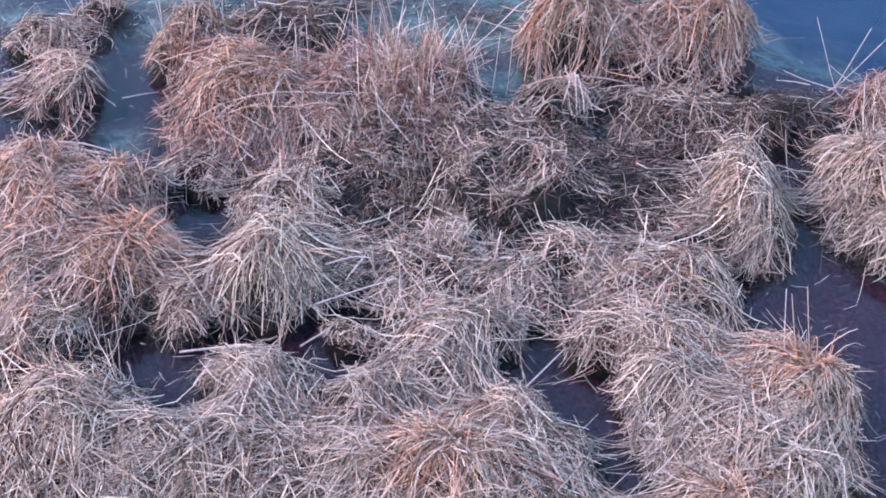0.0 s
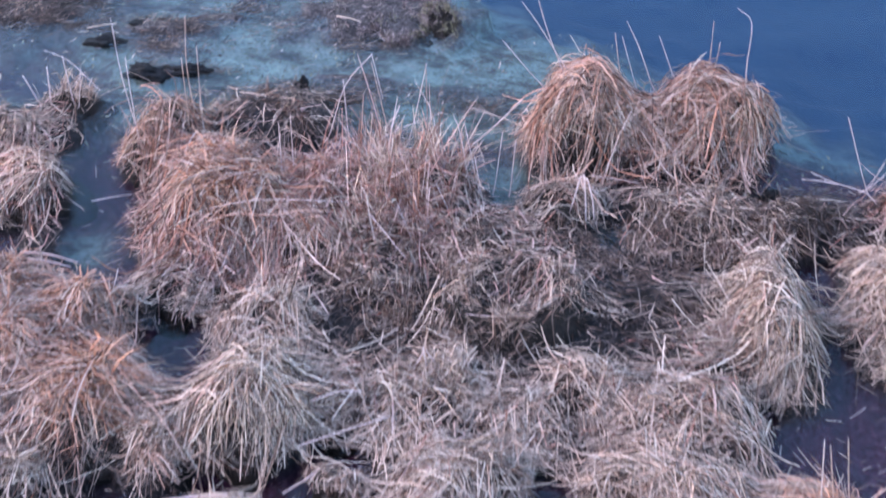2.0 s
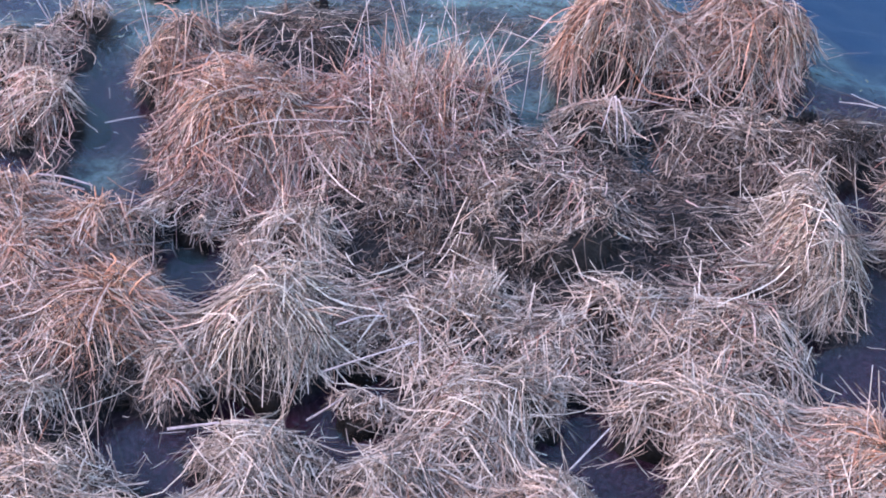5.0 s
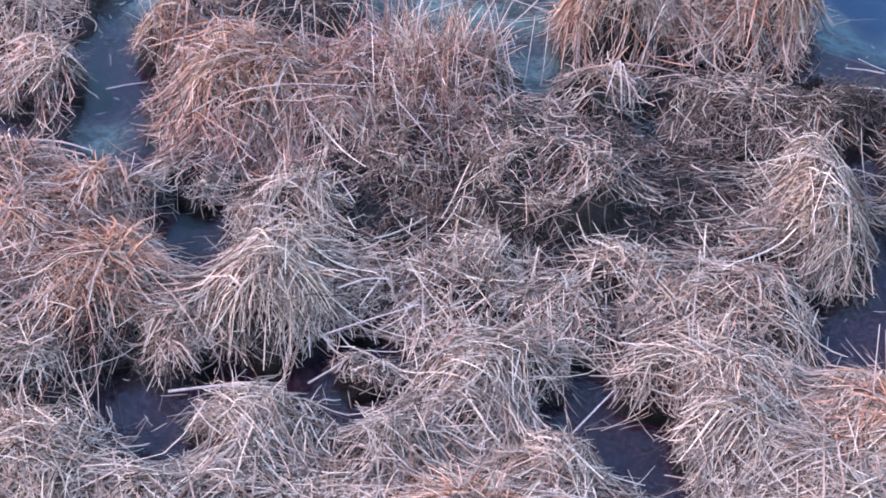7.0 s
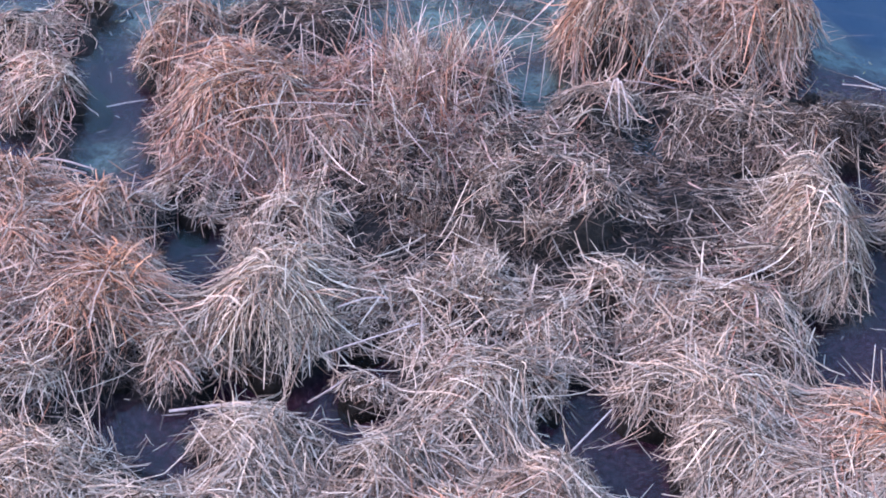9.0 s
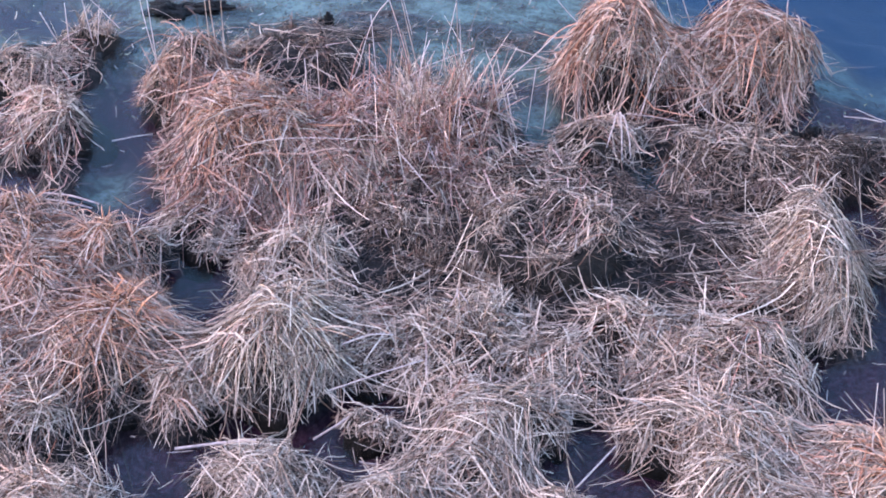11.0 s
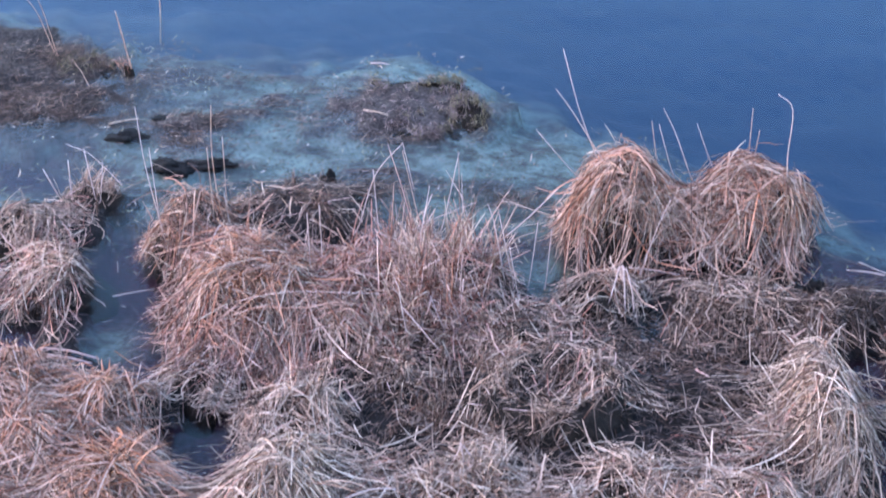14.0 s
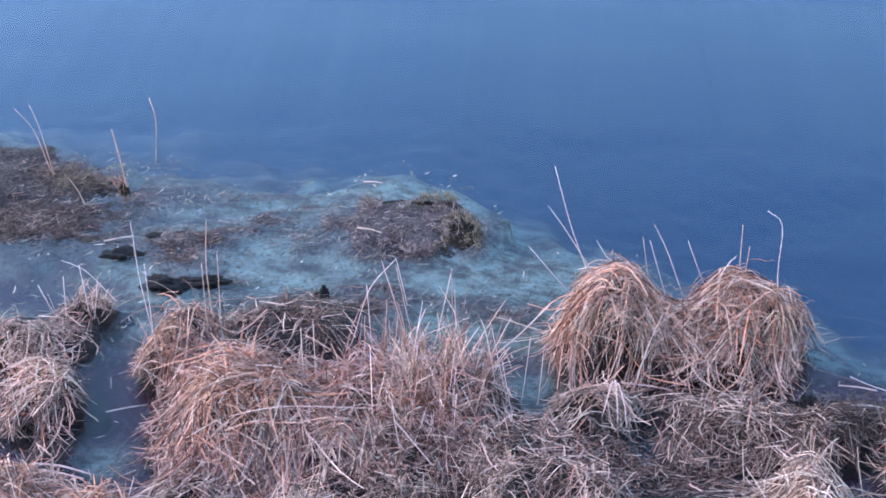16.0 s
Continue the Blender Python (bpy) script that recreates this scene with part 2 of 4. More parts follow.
# land that stands out of the water: centre, half widths, height
LAND = [
    (0.12, 8.35, 1.0, 0.85, 0.15), (-0.95, 8.35, 0.85, 0.75, 0.12), (-0.7, 7.65, 0.75, 0.45, 0.10), (0.75, 7.65, 0.95, 0.55, 0.12),
    (-2.0, 9.35, 0.85, 0.85, 0.12), (-0.75, 9.5, 0.85, 0.85, 0.12), (0.65, 10.45, 0.6, 0.6, 0.08), (1.6, 10.5, 0.6, 0.6, 0.08),
    (1.75, 9.4, 1.0, 0.45, 0.10), (-1.85, 10.65, 0.6, 0.5, 0.10), (-2.55, 10.05, 0.42, 0.42, 0.08), (-2.95, 7.4, 0.75, 1.2, 0.10),
    (-3.7, 8.2, 0.8, 0.8, 0.10), (-3.7, 10.4, 0.7, 0.4, 0.06), (-3.7, 9.5, 0.6, 0.45, 0.06), (-2.6, 5.6, 0.9, 0.65, 0.10),
    (-1.4, 5.6, 0.9, 0.6, 0.09), (0.0, 5.5, 0.95, 0.7, 0.10), (1.75, 6.0, 0.8, 0.95, 0.10), (1.2, 7.0, 0.7, 0.45, 0.10),
    (1.95, 8.2, 0.45, 0.75, 0.10), (2.95, 8.5, 0.55, 0.95, 0.10), (3.2, 9.5, 0.55, 0.4, 0.08), (-1.55, 7.4, 0.55, 0.6, 0.10),
    (-1.55, 8.15, 0.5, 0.45, 0.11), (-2.25, 8.5, 0.35, 0.3, 0.07), (-0.3, 6.75, 0.5, 0.3, 0.09), (-1.6, 6.35, 0.5, 0.25, 0.07),
    (-1.1, 12.3, 0.82, 0.60, 0.032), (-4.75, 12.95, 1.2, 0.55, 0.045), (-5.0, 13.42, 0.85, 0.36, 0.04), (-4.6, 12.3, 1.35, 0.66, 0.012), (-3.85, 12.3, 0.5, 0.4, -0.005),
    (-2.95, 11.3, 0.3, 0.12, 0.02),
    (-2.95, 11.99, 0.44, 0.17, 0.03), (-2.5, 12.2, 0.3, 0.08, 0.012), (-2.27, 12.48, 0.22, 0.07, 0.006), (-2.95, 11.72, 0.32, 0.25, 0.0),
    (-1.25, 11.32, 0.48, 0.06, 0.012), (-1.38, 11.02, 0.42, 0.26, -0.022), (-4.0, 12.05, 0.6, 0.3, 0.0), (-3.55, 12.6, 0.35, 0.3, -0.02),
    (-1.7, 12.0, 0.4, 0.2, -0.02), (-0.35, 11.2, 0.3, 0.12, -0.03), (-2.1, 12.85, 0.35, 0.06, -0.01), (-3.0, 12.95, 0.4, 0.06, -0.012),
    (0.5, 9.6, 0.42, 0.34, 0.07), (0.5, 9.15, 0.45, 0.28, 0.06), (1.25, 9.75, 0.6, 0.3, 0.07), (-0.05, 9.2, 0.5, 0.5, 0.09), (-3.3, 9.0, 0.3, 0.2, 0.04), (-3.1, 6.5, 0.5, 0.6, 0.08), (2.3, 9.5, 0.6, 0.4, 0.08), (1.15, 9.02, 0.42, 0.2, 0.02), (0.75, 8.95, 0.3, 0.16, 0.03), (0.0, 3.4, 4.2, 2.4, 0.10), (-0.4, 6.3, 0.6, 0.26, 0.09),
    (0.95, 8.2, 0.75, 0.5, 0.07), (1.3, 8.6, 0.7, 0.34, 0.06), (-2.1, 7.05, 0.35, 0.5, 0.08), (-0.35, 7.2, 0.55, 0.35, 0.08), (0.3, 7.15, 0.45, 0.3, 0.08), (-1.0, 8.1, 0.5, 0.35, 0.09),
]


# channels and pools cut into it: from, to, half width
CHANNELS = [
    (-3.24, 10.6, -3.12, 9.8, 0.17), (-3.12, 9.8, -3.05, 9.0, 0.20), (-3.0, 8.95, -2.72, 8.72, 0.13), (-2.3, 8.12, -2.12, 7.55, 0.15),
    (-1.9, 6.74, -1.45, 6.70, 0.09), (-2.32, 6.5, -1.85, 6.46, 0.13), (-2.12, 6.4, -2.04, 6.12, 0.14), (-1.12, 6.88, -0.98, 6.66, 0.115),
    (0.36, 6.82, 0.55, 6.45, 0.11), (0.55, 6.45, 0.70, 6.22, 0.07), (0.84, 5.66, 0.9, 5.55, 0.08), (2.36, 8.2, 2.40, 7.5, 0.13), (2.42, 7.5, 2.64, 6.7, 0.20),
    (2.70, 6.7, 3.1, 5.0, 0.30), (0.86, 9.25, 0.90, 9.5, 0.085),
]


def ripple(x, y, f, seed):
    r = np.random.default_rng(seed)
    z = 0
    for k in range(9):
        a, p = r.uniform(0, 6.283, 2)
        w = f * r.uniform(0.5, 1.8)
        z = z + np.sin((x * np.cos(a) + y * np.sin(a)) * w + p)
    return z / 9


def channel(x, y):
    """Distance from the nearest channel's middle line, in its half widths."""
    wob = 1 + 0.16 * ripple(x, y, 6.0, 3) + 0.12 * ripple(x, y, 19.0, 4)
    near = 9.0
    for x0, y0, x1, y1, r in CHANNELS:
        ux, uy = x1 - x0, y1 - y0
        t = np.clip(((x - x0) * ux + (y - y0) * uy) / (ux * ux + uy * uy), 0, 1)
        near = np.minimum(near, np.hypot(x - x0 - t * ux, y - y0 - t * uy) / (r * wob))
    return near


def ground_height(x, y):
    edge = np.interp(x, [p[0] for p in SHORE], [p[1] for p in SHORE]) + 0.5 * ripple(x, y, 3.0, 5) + 0.3 * ripple(x, y, 9.0, 7) - 0.15
    out = np.clip(y - edge, 0, None)
    z = -0.10 + 0.045 * ripple(x, y, 5.0, 1) + 0.025 * ripple(x, y, 17.0, 2) - 0.75 * (1 - np.exp(-(out / 1.3) ** 1.3))
    z = z + 0.04 * np.clip((-0.3 - x) / 0.8, 0, 1) * np.clip((y - 10.8) / 0.4, 0, 1)
    z = z - 0.06 * np.clip((x + 0.7) / 1.0, 0, 1) * np.clip((y - 9.6) / 0.5, 0, 1)
    z = z - 0.16 * np.exp(-((x + 4.0) / 0.8) ** 2 - ((y - 11.3) / 0.3) ** 2)
    wob = 1 + 0.16 * ripple(x, y, 6.0, 3) + 0.12 * ripple(x, y, 19.0, 4)
    rag = wob + 0.55 * ripple(x, y, 8.0, 21) + 0.35 * ripple(x, y, 25.0, 22)
    for cx, cy, rx, ry, h in LAND:
        q = np.sqrt(((x - cx) / rx) ** 2 + ((y - cy) / ry) ** 2) / (rag if cy > 11.5 else wob)
        lift = (h + 0.08) * np.clip(1.0 - q ** 4, 0, None) - 0.08
        z = np.where(q < 1, np.maximum(z, lift + 0.02 * ripple(x, y, 21.0, 6)), z)
    return np.minimum(z, -0.13 + 0.40 * np.clip(channel(x, y) - 0.55, 0, None))


def spaced(lo, hi, step, far_lo, far_hi):
    mid = np.arange(lo, hi + step / 2, step)
    grow = np.geomspace(step * 1.5, 1.0, 14)
    before, after = lo - np.cumsum(grow * (lo - far_lo) / grow.sum())[::1], hi + np.cumsum(grow * (far_hi - hi) / grow.sum())
    return np.concatenate([before[::-1], mid, after])


def sheet(xs, ys, height):
    X, Y = np.meshgrid(xs, ys)
    verts = np.stack([X, Y, height(X, Y)], -1).reshape(-1, 3)
    i = np.arange(len(xs) * len(ys)).reshape(len(ys), len(xs))
    quads = np.stack([i[:-1, :-1], i[:-1, 1:], i[1:, 1:], i[1:, :-1]], -1).reshape(-1, 4)
    return verts, quads


# ---- tussocks ----
MARSH = []


def tussock(c, kind, label, apex=(0, 0), density=1.0, grey=0.35, **habit):
    """Notes down a tussock: centre, half widths and height of its mound; its straw; where the crown sits; how the blades grow."""
    c = (c[0], c[1], c[2] * 0.96, c[3] * 0.96, c[4], habit.pop("blunt", 0.78))
    MARSH.append((c, kind, label, apex, density, grey, habit))


# centre, half widths and height of the mound; colour; where the crown sits
tussock((0.68, 10.5, 0.54, 0.52, 0.55), "orange", "tall orange-brown dead grass tussock at the edge of the open water", (-0.03, 0.08), 0.9, 0.42, length=(0.4, 0.8), crown=0.75, sprawl=0.85, tangle=0.6, loose=0.6, blunt=0.42, up=0.35)
tussock((1.66, 10.55, 0.47, 0.52, 0.55), "orange", "tall domed orange-brown tussock beside the open water", (-0.05, 0.1), 0.9, 0.42, lean=(-0.25, -0.1), length=(0.4, 0.8), crown=0.75, sprawl=0.85, tangle=0.6, loose=0.6, blunt=0.46, up=0.35)
tussock((-2.58, 10.08, 0.40, 0.42, 0.46), "orange", "rounded orange straw tussock beside the narrow channel", (0.19, 0.06), 1.1, 0.25, lean=(-0.3, -0.1), length=(0.4, 0.75))
tussock((-2.0, 9.38, 0.70, 0.68, 0.45), "orange", "wide orange straw tussock with a bright crown", (0.02, 0.02), 1.0, 0.3, lean=(-0.15, -0.25), length=(0.4, 0.8), skirt="red", crown=0.35, sprawl=0.4, crest=0.26)
tussock((-0.74, 9.55, 0.58, 0.72, 0.33), "red", "red-brown tussock with many upright dead stalks", (-0.03, 0.25), 1.0, 0.5, up=4.5, sag=0.3, spread=0.35, sprawl=0.95, length=(0.3, 0.6))
tussock((-1.78, 10.66, 0.62, 0.46, 0.09), "umber", "low flattened mat of dark brown dead grass", (-0.1, 0), 0.8, 0.2, skirt="dark", blunt=1.0, up=0.5, length=(0.3, 0.6))
tussock((-3.52, 10.75, 0.42, 0.3, 0.12), "tan", "small pale tussock with stiff upright straws", (0, 0), 0.7, 0.5, blunt=1.0, up=1.5, sag=0.6, length=(0.25, 0.5))
tussock((-3.95, 10.3, 0.44, 0.3, 0.19), "tan", "small tan tussock standing in shallow water", (0, 0), 0.8, 0.4, blunt=1.0, length=(0.25, 0.5))
tussock((-3.5, 9.57, 0.47, 0.45, 0.25), "tan", "low tan tussock beside the narrow channel", (0.08, 0.02), 0.85, 0.3, skirt="red", blunt=1.0, length=(0.3, 0.6))
tussock((1.52, 9.52, 0.70, 0.42, 0.18), "tan", "low brown tussock below the tall water-edge tussocks", (0.04, 0), 0.9, 0.3, skirt="umber", lean=(-0.1, -0.3), length=(0.3, 0.6))
tussock((2.28, 9.44, 0.50, 0.4, 0.18), "dark", "flattened dark mat of rotting grass by the water", (-0.05, 0), 0.8, 0.04, up=0.5, length=(0.25, 0.5))
tussock((0.5, 9.55, 0.34, 0.32, 0.24), "tan", "ragged little tussock hanging over a teal pool", (0.1, 0.03), 0.8, 0.6, lean=(0.1, -0.4), length=(0.25, 0.5))
tussock((1.94, 8.26, 0.36, 0.62, 0.43), "tan", "tall pale tan tussock with drooping blades", (0.06, 0.2), 0.95, 0.38, skirt="grey", blunt=0.6, lean=(0.05, -0.25), length=(0.45, 0.85))
tussock((2.95, 8.4, 0.46, 0.8, 0.44), "tan", "broad pale tussock beside the dark channel", (-0.05, 0.3), 0.95, 0.5, skirt="grey", blunt=0.6, lean=(0, -0.2), length=(0.45, 0.8))
tussock((3.12, 9.66, 0.34, 0.3, 0.34), "red", "reddish tussock with stiff pale straws by the open water", (-0.1, 0), 1.0, 0.35, up=1.4, length=(0.3, 0.6))
tussock((-3.45, 8.02, 0.45, 0.55, 0.45), "orange", "bright orange straw tussock beside the water", (0.08, 0.17), 1.2, 0.2, length=(0.45, 0.8), skirt="orange", crest=0.2)
tussock((-2.78, 8.03, 0.42, 0.42, 0.36), "orange", "orange-pink straw tussock beside the narrow channel", (-0.05, 0), 1.2, 0.2, length=(0.4, 0.7), skirt="orange", crest=0.2)
tussock((-2.58, 7.16, 0.48, 0.54, 0.48), "orange", "tall orange straw tussock with a shaggy skirt", (0.04, 0.17), 1.1, 0.2, length=(0.5, 0.95), skirt="orange", crown=0.45, sprawl=0.5, crest=0.3)
tussock((-1.56, 7.28, 0.5, 0.56, 0.44), "tan", "rounded pale tussock with straws combed outwards", (0.12, 0.07), 1.2, 0.65, length=(0.45, 0.8))
tussock((-1.57, 8.15, 0.40, 0.36, 0.27), "tan", "pale bleached tussock of matted grass", (0.07, 0), 1.1, 0.7, length=(0.25, 0.5))
tussock((-0.38, 7.52, 0.48, 0.5, 0.25), "tan", "ragged low tussock with a pointed tuft", (-0.03, 0), 0.9, 0.55, up=1.3, length=(0.25, 0.5))
tussock((0.73, 7.58, 0.48, 0.42, 0.24), "grey", "low grey tussock of loose matted straw", (0.06, 0), 0.75, 0.5, up=1.15,  length=(0.25, 0.5))
tussock((1.33, 7.36, 0.54, 0.42, 0.30), "tan", "pinkish tan tussock of tangled straw", (-0.07, 0), 0.8, 0.5, length=(0.3, 0.6))
tussock((1.11, 6.74, 0.55, 0.34, 0.31), "tan", "low tussock swept to one side above a dark pool", (0.04, 0), 1.05, 0.5, lean=(-0.35, -0.1), length=(0.4, 0.75))
tussock((2.12, 6.32, 0.46, 0.52, 0.40), "orange", "tussock with a small orange crown and pale skirt", (0.06, 0.06), 1.15, 0.5, lean=(-0.3, -0.2), length=(0.4, 0.8), skirt="grey", crown=0.3, sprawl=0.35, crest=0.3)
tussock((1.55, 6.12, 0.5, 0.36, 0.24), "grey", "long pale swathe of straw combed to one side", (0, 0), 1.15, 0.5, lean=(-0.9, -0.35), sprawl=1.0, length=(0.45, 0.9), up=0.6)
tussock((-0.17, 6.72, 0.48, 0.35, 0.28), "tan", "pale tussock combed down towards a pool", (0.1, 0), 1.2, 0.75, lean=(-0.35, -0.2), length=(0.4, 0.75))
tussock((-0.92, 6.74, 0.20, 0.16, 0.20), "tan", "tiny tuft standing alone in a dark pool", (0.03, 0), 3.0, 0.4, length=(0.14, 0.30))
tussock((-1.48, 6.28, 0.5, 0.3, 0.21), "grey", "flat grey tussock of lodged straw beside a pool", (0.2, 0), 1.2, 0.75, lean=(-0.2, -0.2), length=(0.35, 0.7))
tussock((-2.66, 5.8, 0.54, 0.55, 0.33), "tan", "broad tan tussock with combed pale straw", (0.2, 0.07), 0.68, 0.5, length=(0.45, 0.8))
tussock((-0.05, 5.45, 0.70, 0.42, 0.37), "orange", "wide tussock with a reddish open crown", (-0.1, 0.02), 1.05, 0.5, length=(0.4, 0.8), skirt="tan", crown=0.25, sprawl=0.2, crest=0.24)
tussock((0.25, 5.98, 0.36, 0.25, 0.28), "tan", "small tan tussock with arching straws", (-0.1, 0), 1.0, 0.5, length=(0.3, 0.6))
tussock((-0.7, 6.08, 0.38, 0.28, 0.28), "tan", "small pale tussock of arching straws", (-0.04, 0), 1.0, 0.55, length=(0.3, 0.6))
tussock((-1.5, 5.65, 0.58, 0.48, 0.23), "grey", "flat grey carpet-like tussock of lodged straw", (0.05, 0), 1.0, 0.6, up=0.6, length=(0.35, 0.7))
tussock((1.9, 5.72, 0.64, 0.45, 0.25), "grey", "pale grey tussock of long combed straw", (0.09, 0.02), 1.0, 0.6, lean=(-0.2, -0.2), length=(0.45, 0.8))
tussock((1.55, 5.2, 0.48, 0.3, 0.34), "orange", "tussock with a pale orange crown", (0.03, 0), 1.0, 0.4, length=(0.35, 0.7), skirt="tan", crown=0.3, sprawl=0.3, crest=0.16)
tussock((-3.05, 6.6, 0.42, 0.42, 0.26), "grey", "grey tussock of lodged straw", (0.02, 0), 0.8, 0.5, length=(0.35, 0.7))
tussock((-2.26, 8.46, 0.32, 0.32, 0.14), "grey", "low grey tuft beside the narrow channel", (0, 0), 0.9, 0.4, length=(0.2, 0.4))

tussock((-0.8, 8.5, 0.62, 0.48, 0.15), "umber", "short olive-brown upright stubble beside the nest", (0, 0), 1.4, 0.12, up=3.0, sag=0.45, sprawl=1.0, spread=0.4, length=(0.12, 0.3))
tussock((-0.45, 8.0, 0.55, 0.28, 0.13), "umber", "short dark stubble below the nest", (0, 0), 1.2, 0.15, up=3.0, sag=0.45, sprawl=1.0, spread=0.4, length=(0.12, 0.3))
tussock((1.15, 8.45, 0.5, 0.36, 0.14), "dark", "flat dark mat of combed rotting straw", (0, 0), 0.8, 0.16, lean=(-0.7, -0.3), up=0.4, sprawl=1.0, length=(0.25, 0.5))
tussock((1.5, 7.85, 0.35, 0.3, 0.2), "red", "low brown tuft of tangled straw", (0, 0), 1.0, 0.5, sprawl=0.9, length=(0.25, 0.5))
tussock((-0.34, 6.32, 0.5, 0.25, 0.2), "grey", "low grey swathe of combed straw beside a pool", (0, 0), 1.1, 0.5, lean=(-0.5, -0.2), sprawl=0.9, length=(0.35, 0.7))
tussock((-3.08, 7.62, 0.45, 0.5, 0.36), "orange", "orange straw tussock with long drooping blades", (0, 0.1), 1.2, 0.15, length=(0.4, 0.75))
tussock((-0.95, 7.35, 0.4, 0.3, 0.16), "grey", "low grey tuft of tangled straw", (0, 0), 1.0, 0.5, sprawl=0.9, length=(0.25, 0.5))
tussock((0.25, 7.27, 0.42, 0.38, 0.18), "grey", "low pale tuft of loose straw", (0, 0), 1.0, 0.5, sprawl=0.9, length=(0.25, 0.45))
tussock((-3.3, 7.2, 0.4, 0.5, 0.3), "tan", "pink-tan tussock of long drooping straw", (0, 0.1), 1.0, 0.5, length=(0.4, 0.7))
tussock((-1.35, 9.5, 0.34, 0.5, 0.38), "red", "narrow red-brown tussock wedged between two wider ones", (0, 0.1), 1.0, 0.3, up=2.2, sag=0.6, sprawl=0.9, length=(0.35, 0.65))
tussock((-1.35, 8.98, 0.45, 0.26, 0.22), "tan", "low tan skirt of drooping dead grass", (0, 0.05), 1.0, 0.3, lean=(0.1, -0.4), length=(0.25, 0.5))
tussock((-0.2, 9.1, 0.4, 0.3, 0.2), "tan", "low tan tuft behind the nest", (0, 0), 1.0, 0.4, up=1.3, length=(0.2, 0.45))
tussock((1.16, 10.40, 0.30, 0.4, 0.36), "orange", "shorter orange tuft between the two tall tussocks", (0, 0.05), 0.8, 0.3, skirt="red", length=(0.35, 0.7), blunt=0.5)
tussock((0.45, 5.75, 0.35, 0.3, 0.24), "grey", "low grey tuft of arching straw", (0, 0), 1.0, 0.5, sprawl=0.9, length=(0.3, 0.6))
tussock((-2.05, 5.6, 0.35, 0.4, 0.24), "grey", "low grey tuft of lodged straw", (0, 0), 1.0, 0.5, sprawl=0.9, length=(0.3, 0.6))
tussock((-0.75, 5.6, 0.35, 0.4, 0.27), "tan", "low pinkish tuft of arching straw", (0, 0), 1.0, 0.5, sprawl=0.9, length=(0.3, 0.6))
tussock((1.25, 6.3, 0.4, 0.35, 0.26), "grey", "pale grey tuft combed to one side", (0, 0), 1.0, 0.5, lean=(-0.5, -0.3), sprawl=0.9, length=(0.35, 0.7))

tussock((-2.06, 7.02, 0.32, 0.42, 0.24), "tan", "pale straw skirt hanging over the end of the channel", (0.15, 0.1), 1.0, 0.5, lean=(-0.45, -0.45), sprawl=0.9, length=(0.4, 0.75))

# on the mud islets in the shallows
tussock((-1.16, 12.25, 0.74, 0.54, 0.03), "sodden", "mud islet strewn with short brown dead grass", (0, 0), 0.9, 0.2, up=0.1, sprawl=1.0, sag=0.3, length=(0.05, 0.14))
tussock((-0.55, 12.22, 0.20, 0.32, 0.09), "green", "olive grassy edge of the mud islet", (0, 0), 3.0, 0.35, up=2.0, sag=0.6, sprawl=1.0, spread=0.5, length=(0.06, 0.14))
tussock((-1.0, 12.70, 0.5, 0.14, 0.045), "green", "mossy far rim of the mud islet", (0, 0), 3.4, 0.3, up=2.0, sag=0.6, sprawl=1.0, spread=0.5, length=(0.06, 0.16))
tussock((-0.85, 12.02, 0.36, 0.24, 0.04), "green", "short olive-tan grass on the near side of the mud islet", (0, 0), 2.2, 0.5, up=1.6, sag=0.6, sprawl=1.0, spread=0.5, length=(0.05, 0.13))
tussock((-4.75, 13.0, 0.85, 0.34, 0.03), "dark", "dark mud bank with short rotting grass", (0, 0), 0.4, 0.05, up=0.3, sprawl=1.0, length=(0.05, 0.12))
tussock((-3.98, 12.9, 0.30, 0.2, 0.06), "green", "mossy tip of the dark mud bank", (0, 0), 2.6, 0.2, up=1.5, sprawl=1.0, length=(0.05, 0.14))
tussock((-4.5, 12.2, 0.75, 0.32, 0.03), "dark", "drowned mat of dark straw at the bank", (0, 0), 0.5, 0.06, up=0.3, sprawl=1.0, length=(0.08, 0.2))
tussock((-3.67, 12.82, 0.07, 0.06, 0.10), "orange", "stub of reddish broken reeds", (0, 0), 3.0, 0.1, up=3.0, sag=0.3, sprawl=1.0, spread=0.3, length=(0.1, 0.25))

NEST = (0.13, 8.36)


def nest_bowl(x, y):
    """The nest's form: a heaped rim round a hollow cup."""
    r = np.hypot((x - NEST[0]) / 1.1, (y - NEST[1]) / 0.95)
    a = np.arctan2(y - NEST[1], x - NEST[0])
    r = r * (1 + 0.05 * np.sin(3 * a + 1) + 0.03 * np.sin(8 * a))
    return np.interp(r, [0, 0.12, 0.2, 0.27, 0.34, 0.42, 0.52, 0.58], [0.17, 0.18, 0.215, 0.275, 0.285, 0.25, 0.16, -0.1])


STEP = 0.025
GX, GY = np.arange(-5.6, 4.6, STEP), np.arange(0.6, 14.6, STEP)


